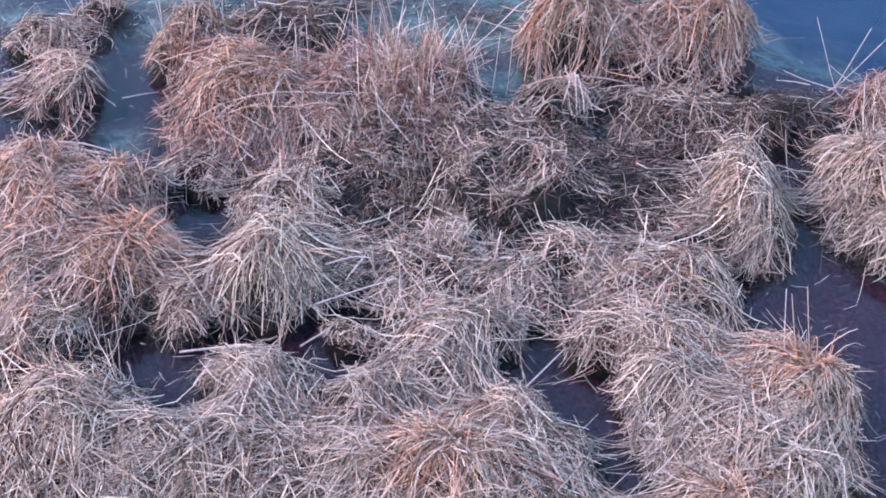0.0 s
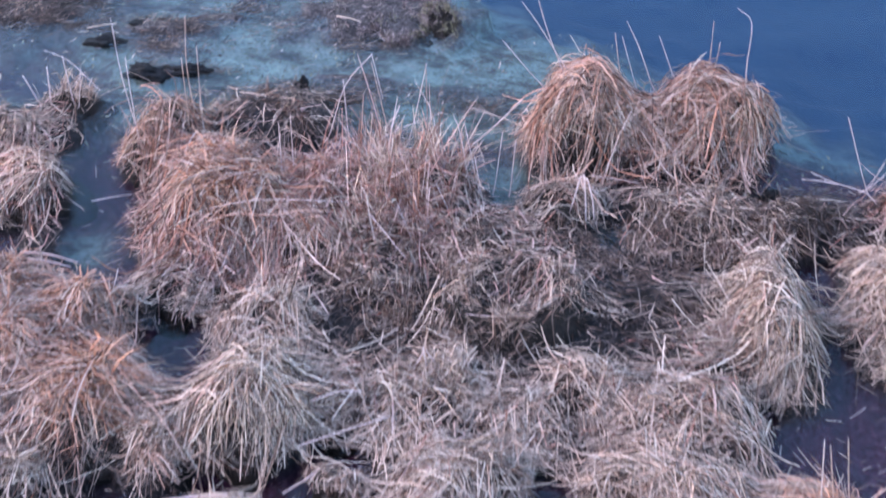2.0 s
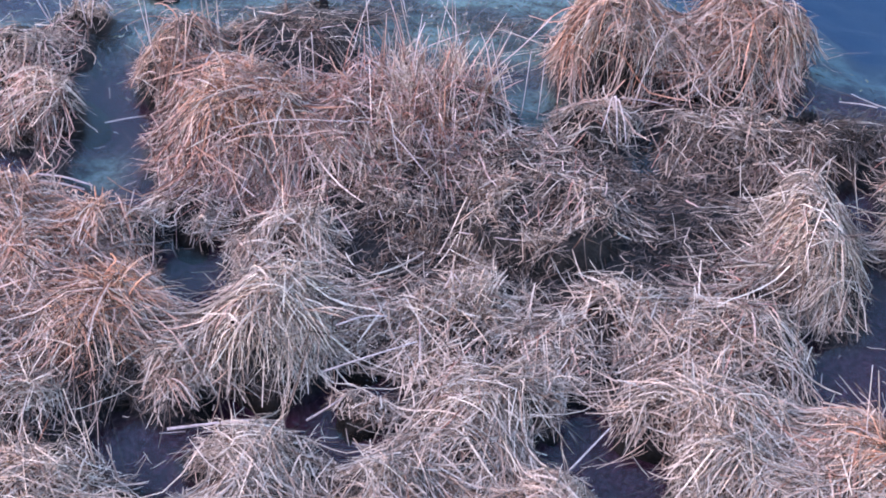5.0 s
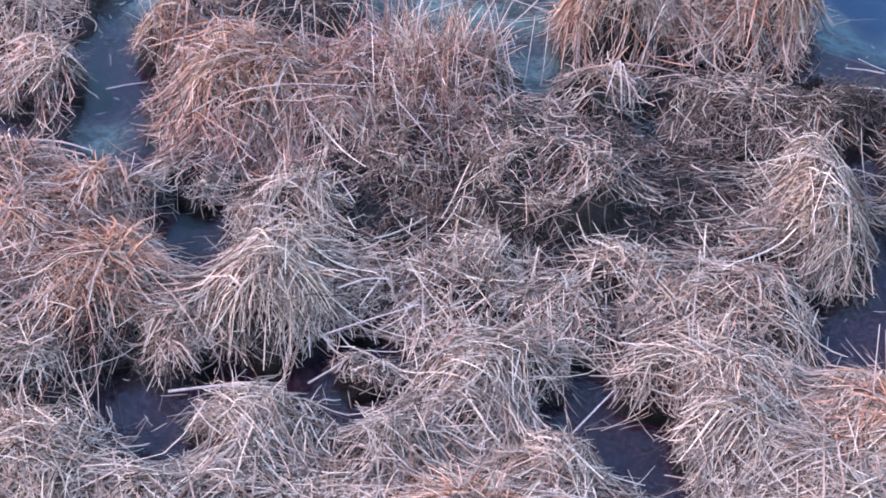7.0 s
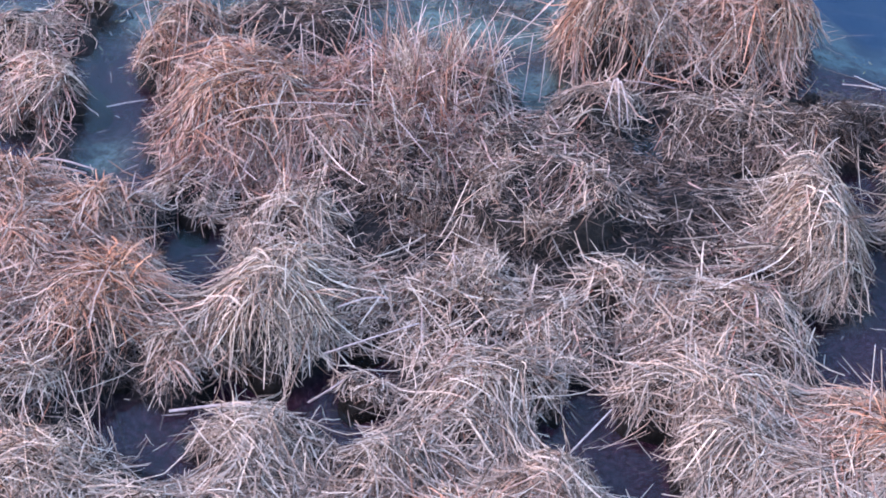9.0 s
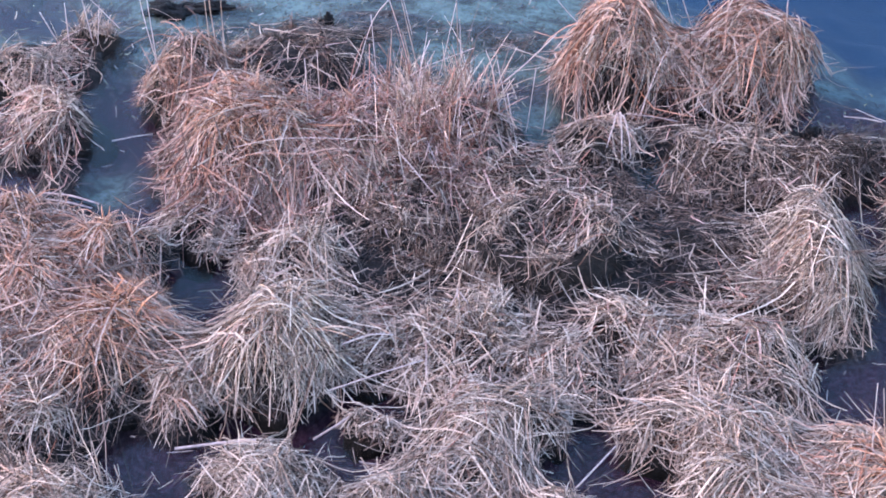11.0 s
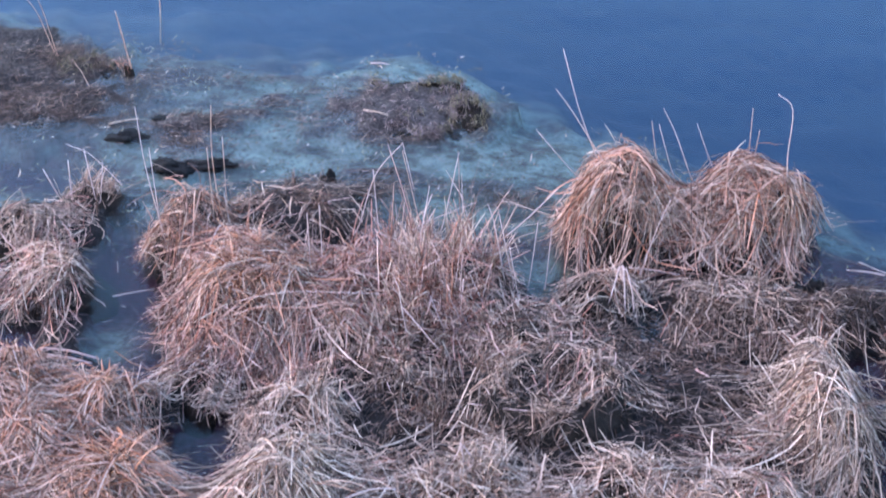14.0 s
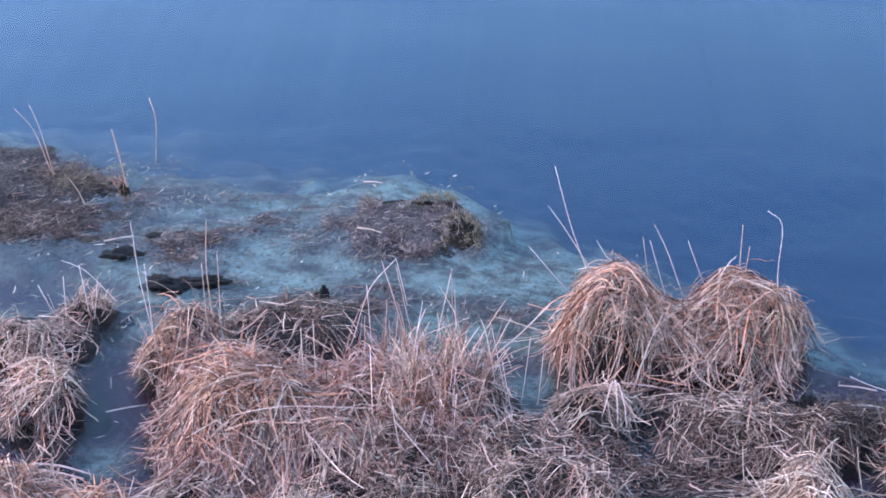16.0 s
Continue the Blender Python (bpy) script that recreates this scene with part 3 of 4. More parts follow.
def dome(x, y, c):
    """A tussock's mound: steep-sided, flat-topped and lopsided."""
    u, v = (x - c[0]) / c[2], (y - c[1]) / c[3]
    a, turn = np.arctan2(v, u), 40 * c[0] + 17 * c[1]
    q = (u * u + v * v) / (1 + 0.17 * np.sin(2 * a + turn) + 0.13 * np.sin(3 * a + 2 * turn) + 0.07 * np.sin(7 * a + turn)) ** 2
    cut = 1.0 if c[2] < 0.2 else np.clip((channel(x, y) - 0.7) / 0.45, 0, 1) ** 0.5
    return cut * c[4] * np.clip(1 - q, 0, None) ** c[5] * (1 + 0.50 * ripple(x, y, 7.0, 41) + 0.34 * ripple(x, y, 18.0, 42))


def surface_map():
    X, Y = np.meshgrid(GX, GY)
    z = np.maximum(ground_height(X, Y), 0.0)
    for c, *_ in MARSH:
        z = np.maximum(z, dome(X, Y, c))
    inside = np.hypot((X - NEST[0]) / 1.1, (Y - NEST[1]) / 0.95) < 0.5
    return np.where(inside, nest_bowl(X, Y), z)


def smoothed(z, reach):
    """Evens out a height map over so many metres."""
    k = np.exp(-0.5 * (np.arange(-3 * reach, 3 * reach + STEP / 2, STEP) / reach) ** 2)
    k /= k.sum()
    for axis in (0, 1):
        z = np.apply_along_axis(lambda row: np.convolve(row, k, "same"), axis, z)
    return z


TOP = surface_map()
DRY = ground_height(*np.meshgrid(GX, GY))
BANK = channel(*np.meshgrid(GX, GY))
# matted old growth that fills the hollows between the tussocks
FILL = 0.95 * smoothed(TOP, 0.20) * np.clip((BANK - 1.15) / 0.6, 0, 1) * np.clip((DRY - 0.0) / 0.05, 0, 1) * (np.meshgrid(GX, GY)[1] < 9.3)
FILL = np.where(np.hypot((np.meshgrid(GX, GY)[0] - NEST[0]) / 1.1, (np.meshgrid(GX, GY)[1] - NEST[1]) / 0.95) < 0.6, -1, FILL)
FILL = np.where(FILL > 0.02, FILL, -1)
FILL[:2], FILL[-2:], FILL[:, :2], FILL[:, -2:] = -1, -1, -1, -1
TOP = np.maximum(TOP, FILL)
POOLS = ((TOP < 0.02) & (DRY < -0.03)).astype(float)
SLOPE_Y, SLOPE_X = np.gradient(TOP, STEP)
MAT = smoothed(TOP, 0.075)
MAT_Y, MAT_X = np.gradient(MAT, STEP)


def swathe(x, y):
    """The way in which wind and snow have combed the dead grass; it drifts from place to place."""
    return -2.3 + 3.4 * ripple(x, y, 2.2, 71) + 2.4 * ripple(x, y, 6.5, 72)


def lookup(table, x, y):
    u = np.clip((x - GX[0]) / STEP, 0, len(GX) - 1.001)
    v = np.clip((y - GY[0]) / STEP, 0, len(GY) - 1.001)
    i, j = u.astype(int), v.astype(int)
    a, b = u - i, v - j
    return (table[j, i] * (1 - a) + table[j, i + 1] * a) * (1 - b) + (table[j + 1, i] * (1 - a) + table[j + 1, i + 1] * a) * b


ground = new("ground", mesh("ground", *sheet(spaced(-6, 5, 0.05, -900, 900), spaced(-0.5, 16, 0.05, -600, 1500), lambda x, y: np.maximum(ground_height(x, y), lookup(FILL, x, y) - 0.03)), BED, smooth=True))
gx, gy = (np.array([v.co[:2] for v in ground.data.vertices])).T
growth = np.clip((gy - 10.35 + 0.25 * ripple(gx, gy, 4.0, 8)) / 0.5, 0, 1) * np.clip((gx + 4.2 - 0.8 * (gy - 11.6)) / 0.5, 0.5, 1)
growth = growth * (1 - 0.85 * np.exp(-((gx + 4.1) / 0.8) ** 2 - ((gy - 11.25) / 0.4) ** 2))
for px, py, pr in ((-3.08, 9.05, 0.24), (0.88, 9.45, 0.26), (0.08, 10.0, 0.4)):
    growth = np.maximum(growth, 0.85 * np.exp(-((gx - px) ** 2 + (gy - py) ** 2) / pr ** 2))
ground.data.attributes.new("algae", "FLOAT", "POINT").data.foreach_set("value", growth.astype(np.float32))
tagged(ground, "dark peaty marsh ground with teal algae-covered silt in shallows", "ground", kind="structure")
water = new("water", mesh("water", *sheet(spaced(-6, 5, 1.0, -900, 900), spaced(3.5, 16, 1.0, -600, 1500), lambda x, y: x * 0), POND))
tagged(water, "still blue pond water with faint slow ripples", "water", kind="structure")


# spots with hardly any straw: naked wet peat, some bared as shade under tussocks
NAKED = [(-2.47, 6.40, 0.24, 0.17), (0.78, 8.16, 0.32, 0.12), (1.15, 8.62, 0.38, 0.14), (-2.33, 8.36, 0.16, 0.12), (2.05, 9.78, 0.2, 0.1), (-0.55, 7.95, 0.14, 0.08), (2.0, 7.45, 0.2, 0.1), (-1.05, 8.05, 0.18, 0.09), (0.2, 7.85, 0.3, 0.07), (1.62, 6.98, 0.16, 0.09), (-2.9, 9.0, 0.14, 0.1), (-2.5, 6.76, 0.28, 0.16), (1.15, 9.92, 0.32, 0.14), (0.55, 9.25, 0.25, 0.1), (0.62, 10.0, 0.26, 0.07), (1.05, 10.04, 0.16, 0.10), (-2.95, 6.95, 0.3, 0.1), (-3.2, 6.2, 0.3, 0.09), (-2.12, 5.9, 0.12, 0.14), (-2.75, 6.35, 0.3, 0.08), (1.62, 10.02, 0.28, 0.08), (0.45, 7.95, 0.28, 0.10), (1.0, 7.9, 0.3, 0.08), (1.45, 7.72, 0.2, 0.08), (0.52, 7.4, 0.10, 0.2), (-2.45, 6.58, 0.3, 0.14), (0.75, 9.1, 0.3, 0.08), (1.35, 8.95, 0.35, 0.08)]


def naked(x, y):
    out = np.zeros(np.shape(x), bool)
    for px, py, rx, ry in NAKED:
        out |= ((x - px) / rx) ** 2 + ((y - py) / ry) ** 2 < 1 + 0.8 * ripple(x, y, 20.0, 91)
    return out


def fall(p, d, size, rng, sag=1.0, steps=7, lift=None, kink=0.42, cling=0.0):
    """Lets blades grow from p in the direction d, sink under their weight and come to lie on what is below them."""
    n = len(p)
    step = (size / (steps - 1))[:, None]
    weight = sag * rng.uniform(0.25, 1.4, n)[:, None]
    lift = 0.008 + 0.07 * rng.uniform(0, 1, n) ** 2.2 if lift is None else lift
    where = np.where(rng.uniform(0, 1, n) < kink * 1.5, rng.integers(1, steps - 1, n), -1)
    again = np.where(rng.uniform(0, 1, n) < kink * 0.7, rng.integers(1, steps - 1, n), -1)
    path = [p]
    for i in range(steps - 1):
        d = d + np.array([0, 0, -1.0]) * weight * step * 5.6 + rng.normal(size=(n, 3)) * 0.02
        d = unit(d + ((where == i) | (again == i))[:, None] * rng.normal(size=(n, 3)) * 0.75)
        q = p + d * step
        floor = lookup(TOP, q[:, 0], q[:, 1]) + lift
        q[:, 2] = np.maximum(q[:, 2], np.minimum(floor, p[:, 2] + step[:, 0] * 0.85))
        d = unit(q - p)
        p = p + d * step
        path.append(p)
    path = np.stack(path, 1)
    low = lookup(TOP, path[..., 0], path[..., 1]) + lift[:, None]
    k = np.clip(cling * rng.uniform(-0.5, 1.8, n), 0, 0.95)[:, None] * np.linspace(0, 1, steps)[None, :] ** 0.8
    path[..., 2] = path[..., 2] * (1 - k) + np.minimum(path[..., 2], low) * k
    return thinned(path, rng)


def thinned(path, rng, torn=True):
    """Takes blades away where they would bridge open water, and tears ragged holes into the cover."""
    n = len(path)
    mid = path[:, 1::2]
    hole = ripple(mid[..., 0], mid[..., 1], 17.0, 51) + 0.85 * ripple(mid[..., 0], mid[..., 1], 37.0, 52)
    bare = ((hole < -0.01).mean(1) > 0.45) & (rng.uniform(0, 1, n) < 0.92)
    over = lookup(POOLS, path[..., 0], path[..., 1]).mean(1)
    bank = ((lookup(BANK, path[..., 0], path[..., 1]) < 1.3) & (path[..., 2] < 0.09)).mean(1) > 0.25
    bare |= bank & (rng.uniform(0, 1, n) < 0.5)
    bare |= (naked(path[..., 0], path[..., 1]).mean(1) > 0.3) & (rng.uniform(0, 1, n) < 0.88)
    bare &= torn
    return path[((over < 0.3) | (rng.uniform(0, 1, n) < 0.03)) & ~bare]


def matted(x, y, heading, size, rng, steps=6, kink=0.6, lift=0.05, rear=0.2, torn=True):
    """Dry broken straws that lie on what is below them, straight but for a knee or two; some lift their tip."""
    n = len(x)
    step = size / (steps - 1)
    high = 0.004 + lift * rng.uniform(0, 1, n) ** 2
    tip = np.where(rng.uniform(0, 1, n) < rear, rng.uniform(0.02, 0.22, n), 0) * size
    knees = [np.where(rng.uniform(0, 1, n) < k, rng.integers(0, steps - 1, n), -1) for k in (kink, kink * 0.4)]
    bow = rng.normal(size=n) * 0.02
    path = []
    for i in range(steps):
        path.append(np.stack([x, y, lookup(MAT, x, y) + high + tip * (i / (steps - 1)) ** 2], -1))
        for k in knees:
            heading = heading + (k == i) * rng.normal(size=n) * 0.9
        heading = heading + bow
        s = np.clip(lookup(MAT_X, x, y) * np.cos(heading) + lookup(MAT_Y, x, y) * np.sin(heading), -4, 1.5)
        run = step / np.sqrt(1 + s * s)
        x, y = x + np.cos(heading) * run, y + np.sin(heading) * run
    return thinned(np.stack(path, 1), rng, torn)


def thatch(n, c, rng, length, lean, noise_angle=0.65, inner=0.0, stray=0.38, kink=0.65, lift=0.07, rear=0.25, torn=True):
    """Straws that lie on a mound's flanks, most of them pointing downhill, in swathes."""
    m = max(8, n // 20)
    a, r = rng.uniform(0, 2 * np.pi, m), 1.02 * np.sqrt(rng.uniform(inner, 1, m))
    pick = rng.integers(0, m, n)
    x = (c[0] + r * c[2] * np.cos(a))[pick] + rng.normal(size=n) * 0.075
    y = (c[1] + r * c[3] * np.sin(a))[pick] + rng.normal(size=n) * 0.075
    gx, gy = -lookup(SLOPE_X, x, y), -lookup(SLOPE_Y, x, y)
    k = 1 / (0.35 + np.hypot(gx, gy))
    turn = (rng.normal(size=m) * 0.65)[pick] + rng.normal(size=n) * np.where(rng.uniform(0, 1, n) < stray, 1.7, noise_angle * 0.5)
    comb = swathe(x, y)
    h = np.arctan2(gy * k + lean[1] + 0.85 * np.sin(comb), gx * k + lean[0] + 0.85 * np.cos(comb)) + turn
    return matted(x, y, h, rng.uniform(*length, n), rng, kink=kink, lift=lift, rear=rear, torn=torn)


def draped(n, c, rng, apex=(0, 0), crown=0.45, length=(0.35, 0.7), up=1.0, lean=(0, 0), sag=1.0, spread=1.0, sprawl=0.55, tangle=0.2, lock=24):
    """Blades of a tussock, in locks that share a root and a direction, with single ones astray."""
    m = max(6, n // lock)
    a = rng.uniform(0, 2 * np.pi, m)
    r = np.sqrt(rng.uniform(0, 1, m)) * np.where(rng.uniform(0, 1, m) < sprawl, 0.92, crown)
    heads = 1 + int(3.2 * min(c[2], c[3]) / 0.5 + 0.3)
    ha, hr = rng.uniform(0, 2 * np.pi, heads), 0.5 * np.sqrt(rng.uniform(0, 1, heads))
    hr[0] *= 0.3
    hx, hy = hr * np.cos(ha), hr * np.sin(ha)
    lx, ly = r * np.cos(a), r * np.sin(a)
    own = np.argmin((lx[:, None] - hx) ** 2 + (ly[:, None] - hy) ** 2 + rng.uniform(0, 0.12, (m, heads)), 1)
    away = np.arctan2(ly - hy[own], lx - hx[own])
    comb = swathe(c[0] + lx * c[2], c[1] + ly * c[3])
    away = np.arctan2(np.sin(away) + 1.0 * np.sin(comb), np.cos(away) + 1.0 * np.cos(comb))
    heading = away + rng.normal(size=m) * 0.75 + np.where(rng.uniform(0, 1, m) < 0.5 * np.clip(1.1 - r * 1.6, 0, 1), np.pi, 0)
    push = np.stack([np.cos(heading) * (0.3 + r) * spread + lean[0], np.sin(heading) * (0.3 + r) * spread + lean[1], up * rng.uniform(0.05, 0.75, m)], -1)
    push = unit(push + rng.normal(size=(m, 3)) * 0.18)
    pick = rng.integers(0, m, n)
    stray = (rng.uniform(0, 1, n) < 0.36)[:, None]
    k = np.clip(1 - r, 0, 1)
    x = (c[0] + r * c[2] * np.cos(a) + apex[0] * k)[pick] + rng.normal(size=n) * 0.035
    y = (c[1] + r * c[3] * np.sin(a) + apex[1] * k)[pick] + rng.normal(size=n) * 0.035
    p = np.stack([x, y, np.maximum(dome(x, y, c), lookup(DRY, x, y)) - 0.012], -1)
    d = unit(push[pick] + rng.normal(size=(n, 3)) * np.where(stray, 0.75, tangle))
    return fall(p, d, (0.92 if up > 2 else 0.78) * rng.uniform(*length, n) * rng.uniform(0.55, 1.0, n), rng, sag, cling=0.0 if up > 2 else 0.2 if up > 1.2 else 0.5)


def root_mound(c, seed):
    """A lumpy peat dome that carries the grass; its corners are given from its own centre."""
    rng = np.random.default_rng(seed)
    rings, segs = 9, 26
    verts, quads = [], []
    for i in range(rings):
        t = i / (rings - 1)
        for j in range(segs):
            a = 2 * math.pi * j / segs
            k = (0.03 + 0.87 * t) * (1 + 0.10 * math.sin(3 * a + seed) + 0.05 * math.sin(7 * a + 2 * seed))
            z = float(dome(c[0] + c[2] * k * math.cos(a), c[1] + c[3] * k * math.sin(a), c)) - 0.04 + rng.uniform(-0.015, 0.015)
            verts.append((c[2] * k * math.cos(a), c[3] * k * math.sin(a), z if i < rings - 1 else -0.12))
    for i in range(rings - 1):
        for j in range(segs):
            quads.append((i * segs + j, i * segs + (j + 1) % segs, (i + 1) * segs + (j + 1) % segs, (i + 1) * segs + j))
    return mesh("root_mound", verts, quads, PEAT, smooth=True)


def grass(name, paths, mat, parent, rng, width=(0.0046, 0.0112), flat=0.55, label=""):
    verts, quads, uvs = ribbons(paths - np.array(parent.location), width[0] + (width[1] - width[0]) * rng.uniform(0, 1, len(paths)) ** 1.5, flat, rng)
    return part(name, mesh(name, verts, quads, mat, uvs), parent, label, "stuff")


THINGS = []
for number, (c, kind, label, apex, density, grey, habit) in enumerate(MARSH):
    rng = np.random.default_rng(100 + number)
    top = new("grass_tussock")
    top.location = (c[0], c[1], 0)
    tagged(top, label, "grass tussock", "grass tussocks in the marsh")
    part("root_mound", root_mound(c, number), top, "dark peat mound")
    n = int(3600 * density * c[2] * c[3] * (1 + c[4] / 0.4)) + 80
    stiff = habit.get("up", 1.0) > 1.2
    far = c[1] > 11.6
    flowing = c[4] > 0.3 and kind in ("orange", "red")
    skirt = STRAW[habit.pop("skirt", kind)]
    bleached, width = ("sodden", (0.003, 0.0065)) if far else ("grey", (0.0038, 0.0090))
    loose = habit.pop("loose", 0.12)
    crest = habit.pop("crest", 0)
    for name, mat, share in (("foliage", STRAW[kind], 1 - grey), ("bleached_foliage", STRAW[bleached], grey)):
        arched = max(16, int(n * share * (0.8 if stiff else 0.3)))
        laid = max(16, int(n * share * (0.4 if stiff else 1.5)))
        lean = habit.get("lean", (0, 0))
        size = habit.get("length", (0.35, 0.7))
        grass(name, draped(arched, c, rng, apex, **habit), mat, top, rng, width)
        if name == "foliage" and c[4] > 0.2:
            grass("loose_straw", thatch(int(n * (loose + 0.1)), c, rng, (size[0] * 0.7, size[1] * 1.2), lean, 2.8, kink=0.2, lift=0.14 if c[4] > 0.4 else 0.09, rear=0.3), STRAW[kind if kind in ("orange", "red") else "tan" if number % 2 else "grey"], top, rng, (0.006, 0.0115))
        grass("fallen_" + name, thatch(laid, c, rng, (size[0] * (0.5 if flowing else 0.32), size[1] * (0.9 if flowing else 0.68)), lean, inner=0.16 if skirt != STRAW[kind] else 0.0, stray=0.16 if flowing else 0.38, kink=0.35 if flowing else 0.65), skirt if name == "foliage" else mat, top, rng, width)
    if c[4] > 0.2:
        # under-layer coloured dark to stand for shade beneath the cover
        grass("rotting_straw", thatch(int(n * 0.3), c, rng, (size[0] * 0.35, size[1] * 0.6), lean, inner=0.2, lift=0.015, rear=0.1, torn=False), STRAW["dark"], top, rng, width, label="straw under the cover, coloured dark for the shade between blades")
    if crest:
        tuft = (c[0] + apex[0], c[1] + apex[1], c[2] * 0.4, c[3] * 0.4, c[4] * 0.97, 0.2)
        blades = draped(int(n * crest), tuft, rng, crown=0.8, sprawl=0.8, up=1.9, tangle=0.4, length=(size[0] * 0.4, size[1] * 0.6), lean=lean)
        grass("crown_foliage", blades, STRAW["rust"], top, rng, label="bright orange straw of the crown")
        grass("fallen_crown_foliage", thatch(int(n * crest), tuft, rng, (size[0] * 0.4, size[1] * 0.65), lean, 1.2, lift=0.09, rear=0.3), STRAW["rust"], top, rng, (0.005, 0.0100), label="orange straw lying over the crown")
    if habit.get("up", 1.0) > 4:
        for kind, count in (("red", 70), ("orange", 60), ("pale", 100)):
            stems = draped(count, c, rng, apex, up=9.0, sag=0.07, spread=0.3, sprawl=1.0, tangle=0.12, lock=4, length=(0.6, 1.05))
            grass("standing_straw", stems, STRAW[kind], top, rng, (0.006, 0.0095), label="stiff upright dead stems")
    THINGS.append(top)


# ---- lodged grass and litter between the tussocks ----


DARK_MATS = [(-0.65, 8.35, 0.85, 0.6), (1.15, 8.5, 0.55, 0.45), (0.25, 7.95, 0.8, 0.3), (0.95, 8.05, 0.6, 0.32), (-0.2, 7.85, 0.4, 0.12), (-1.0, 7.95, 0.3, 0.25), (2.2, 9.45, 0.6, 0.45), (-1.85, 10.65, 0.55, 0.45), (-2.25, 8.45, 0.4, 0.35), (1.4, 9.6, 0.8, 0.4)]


def lodged(n, box, length, rise, seed, lowest=0.02, torn=True, avoid=()):
    """Grass pressed flat over the land, combed in swathes whose direction drifts slowly."""
    rng = np.random.default_rng(seed)
    x, y = rng.uniform(box[0], box[1], n * 3), rng.uniform(box[2], box[3], n * 3)
    ok = lookup(DRY, x, y) > lowest
    for mx, my, rx, ry in avoid:
        ok &= (((x - mx) / rx) ** 2 + ((y - my) / ry) ** 2 > 1) | (rng.uniform(0, 1, n * 3) < 0.2)
    keep = np.flatnonzero(ok)[:n]
    x, y = x[keep], y[keep]
    n = len(keep)
    a = -2.2 + 2.6 * ripple(x, y, 1.6, seed) + 1.2 * ripple(x, y, 5.0, seed + 1) + rng.normal(size=n) * np.where(rng.uniform(0, 1, n) < 0.4, 1.8, 0.45)
    return matted(x, y, a, 0.72 * rng.uniform(*length, n), rng, lift=0.03 + 0.06 * rise, rear=0.3 * rise, torn=torn), rng


def litter(name, label, n, box, kind, length, rise, seed, lowest=0.02, torn=True, width=(0.005, 0.010)):
    paths, rng = lodged(n, box, length, rise, seed, lowest, torn, () if kind == "dark" else DARK_MATS)
    verts, quads, uvs = ribbons(paths, rng.uniform(*width, len(paths)), 0.6, rng)
    return tagged(new(name, mesh(name, verts, quads, STRAW[kind], uvs)), label, "straw litter", kind="stuff")


# rotten litter whose colour also holds the shade of the hollows
litter("straw_litter", "matted rotting straw lying between the tussocks, darkened for shaded gaps", 11500, (-4.3, 3.6, 3.6, 11.2), "dark", (0.10, 0.35), 0.4, 11)
litter("straw_litter", "grey bleached straw pressed flat over the marsh", 8500, (-4.3, 3.6, 3.6, 11.2), "grey", (0.2, 0.55), 0.7, 12, 0.03)
litter("straw_litter", "loose tan straw strewn over the marsh", 7000, (-4.3, 3.6, 3.6, 11.2), "tan", (0.15, 0.5), 0.9, 13, 0.05)
litter("straw_litter", "grey straw carpet between the tussocks", 8000, (-3.2, 3.0, 3.8, 6.4), "grey", (0.3, 0.65), 0.8, 14)


litter("straw_litter", "loose reddish straw strewn over the marsh", 3500, (-4.3, 3.6, 6.5, 11.0), "red", (0.15, 0.45), 0.9, 15, 0.04)

litter("straw_litter", "long pale straw lying criss-cross between the tussocks", 6500, (-3.6, 3.2, 4.6, 8.2), "tan", (0.3, 0.7), 0.5, 16, 0.04, True, (0.006, 0.0105))
litter("straw_litter", "orange straw lying between the orange tussocks", 2200, (-4.0, -2.3, 6.6, 8.6), "orange", (0.25, 0.6), 0.7, 17, 0.03)

litter("straw_litter", "grey and tan straw matted over the near bank", 6000, (-4.0, 4.0, 1.2, 4.7), "grey", (0.25, 0.6), 0.7, 18)

litter("straw_litter", "short dark bits of rotting straw round the nest", 4500, (-1.4, 2.2, 7.8, 9.3), "umber", (0.06, 0.22), 0.3, 19, -0.03, False, (0.004, 0.008))
# these bits share the straw colour deepened for shade in the gaps
litter("straw_litter", "small rotten bits of straw on the bare peat, darkened for shaded gaps", 6500, (-3.6, 3.2, 5.0, 10.2), "dark", (0.06, 0.24), 0.2, 20, -0.02, False, (0.004, 0.008))

# dead plants under and on the shallow water


def drowned(label, n, kind, length, seed, heights, width):
    rng = np.random.default_rng(seed)
    x, y = rng.uniform(-5.4, 3.4, n * 6), rng.uniform(9.9, 13.9, n * 6)
    z = lookup(DRY, x, y)
    clump = ripple(x, y, 4.0, seed) + 0.7 * ripple(x, y, 11.0, seed + 1) + rng.normal(size=len(x)) * 0.25
    keep = np.flatnonzero((z < -0.02) & (z > -0.24) & (clump > 0.12))[:n]
    x, y, z, n = x[keep], y[keep], z[keep], len(keep)
    a = rng.uniform(0, 2 * np.pi, n)
    size = rng.uniform(*length, n) * rng.uniform(0.4, 1, n)
    level = np.maximum(z + 0.008, rng.uniform(*heights, n))
    line = [np.stack([x + np.cos(a + 0.15 * t) * size * t, y + np.sin(a + 0.15 * t) * size * t, level + t * rng.normal(size=n) * 0.01], -1) for t in (0.0, 0.33, 0.67, 1.0)]
    verts, quads, uvs = ribbons(np.stack(line, 1), rng.uniform(*width, n), 0.9, rng)
    tagged(new("drowned_litter", mesh("drowned_litter", verts, quads, STRAW[kind], uvs)), label, "plant litter", kind="stuff")


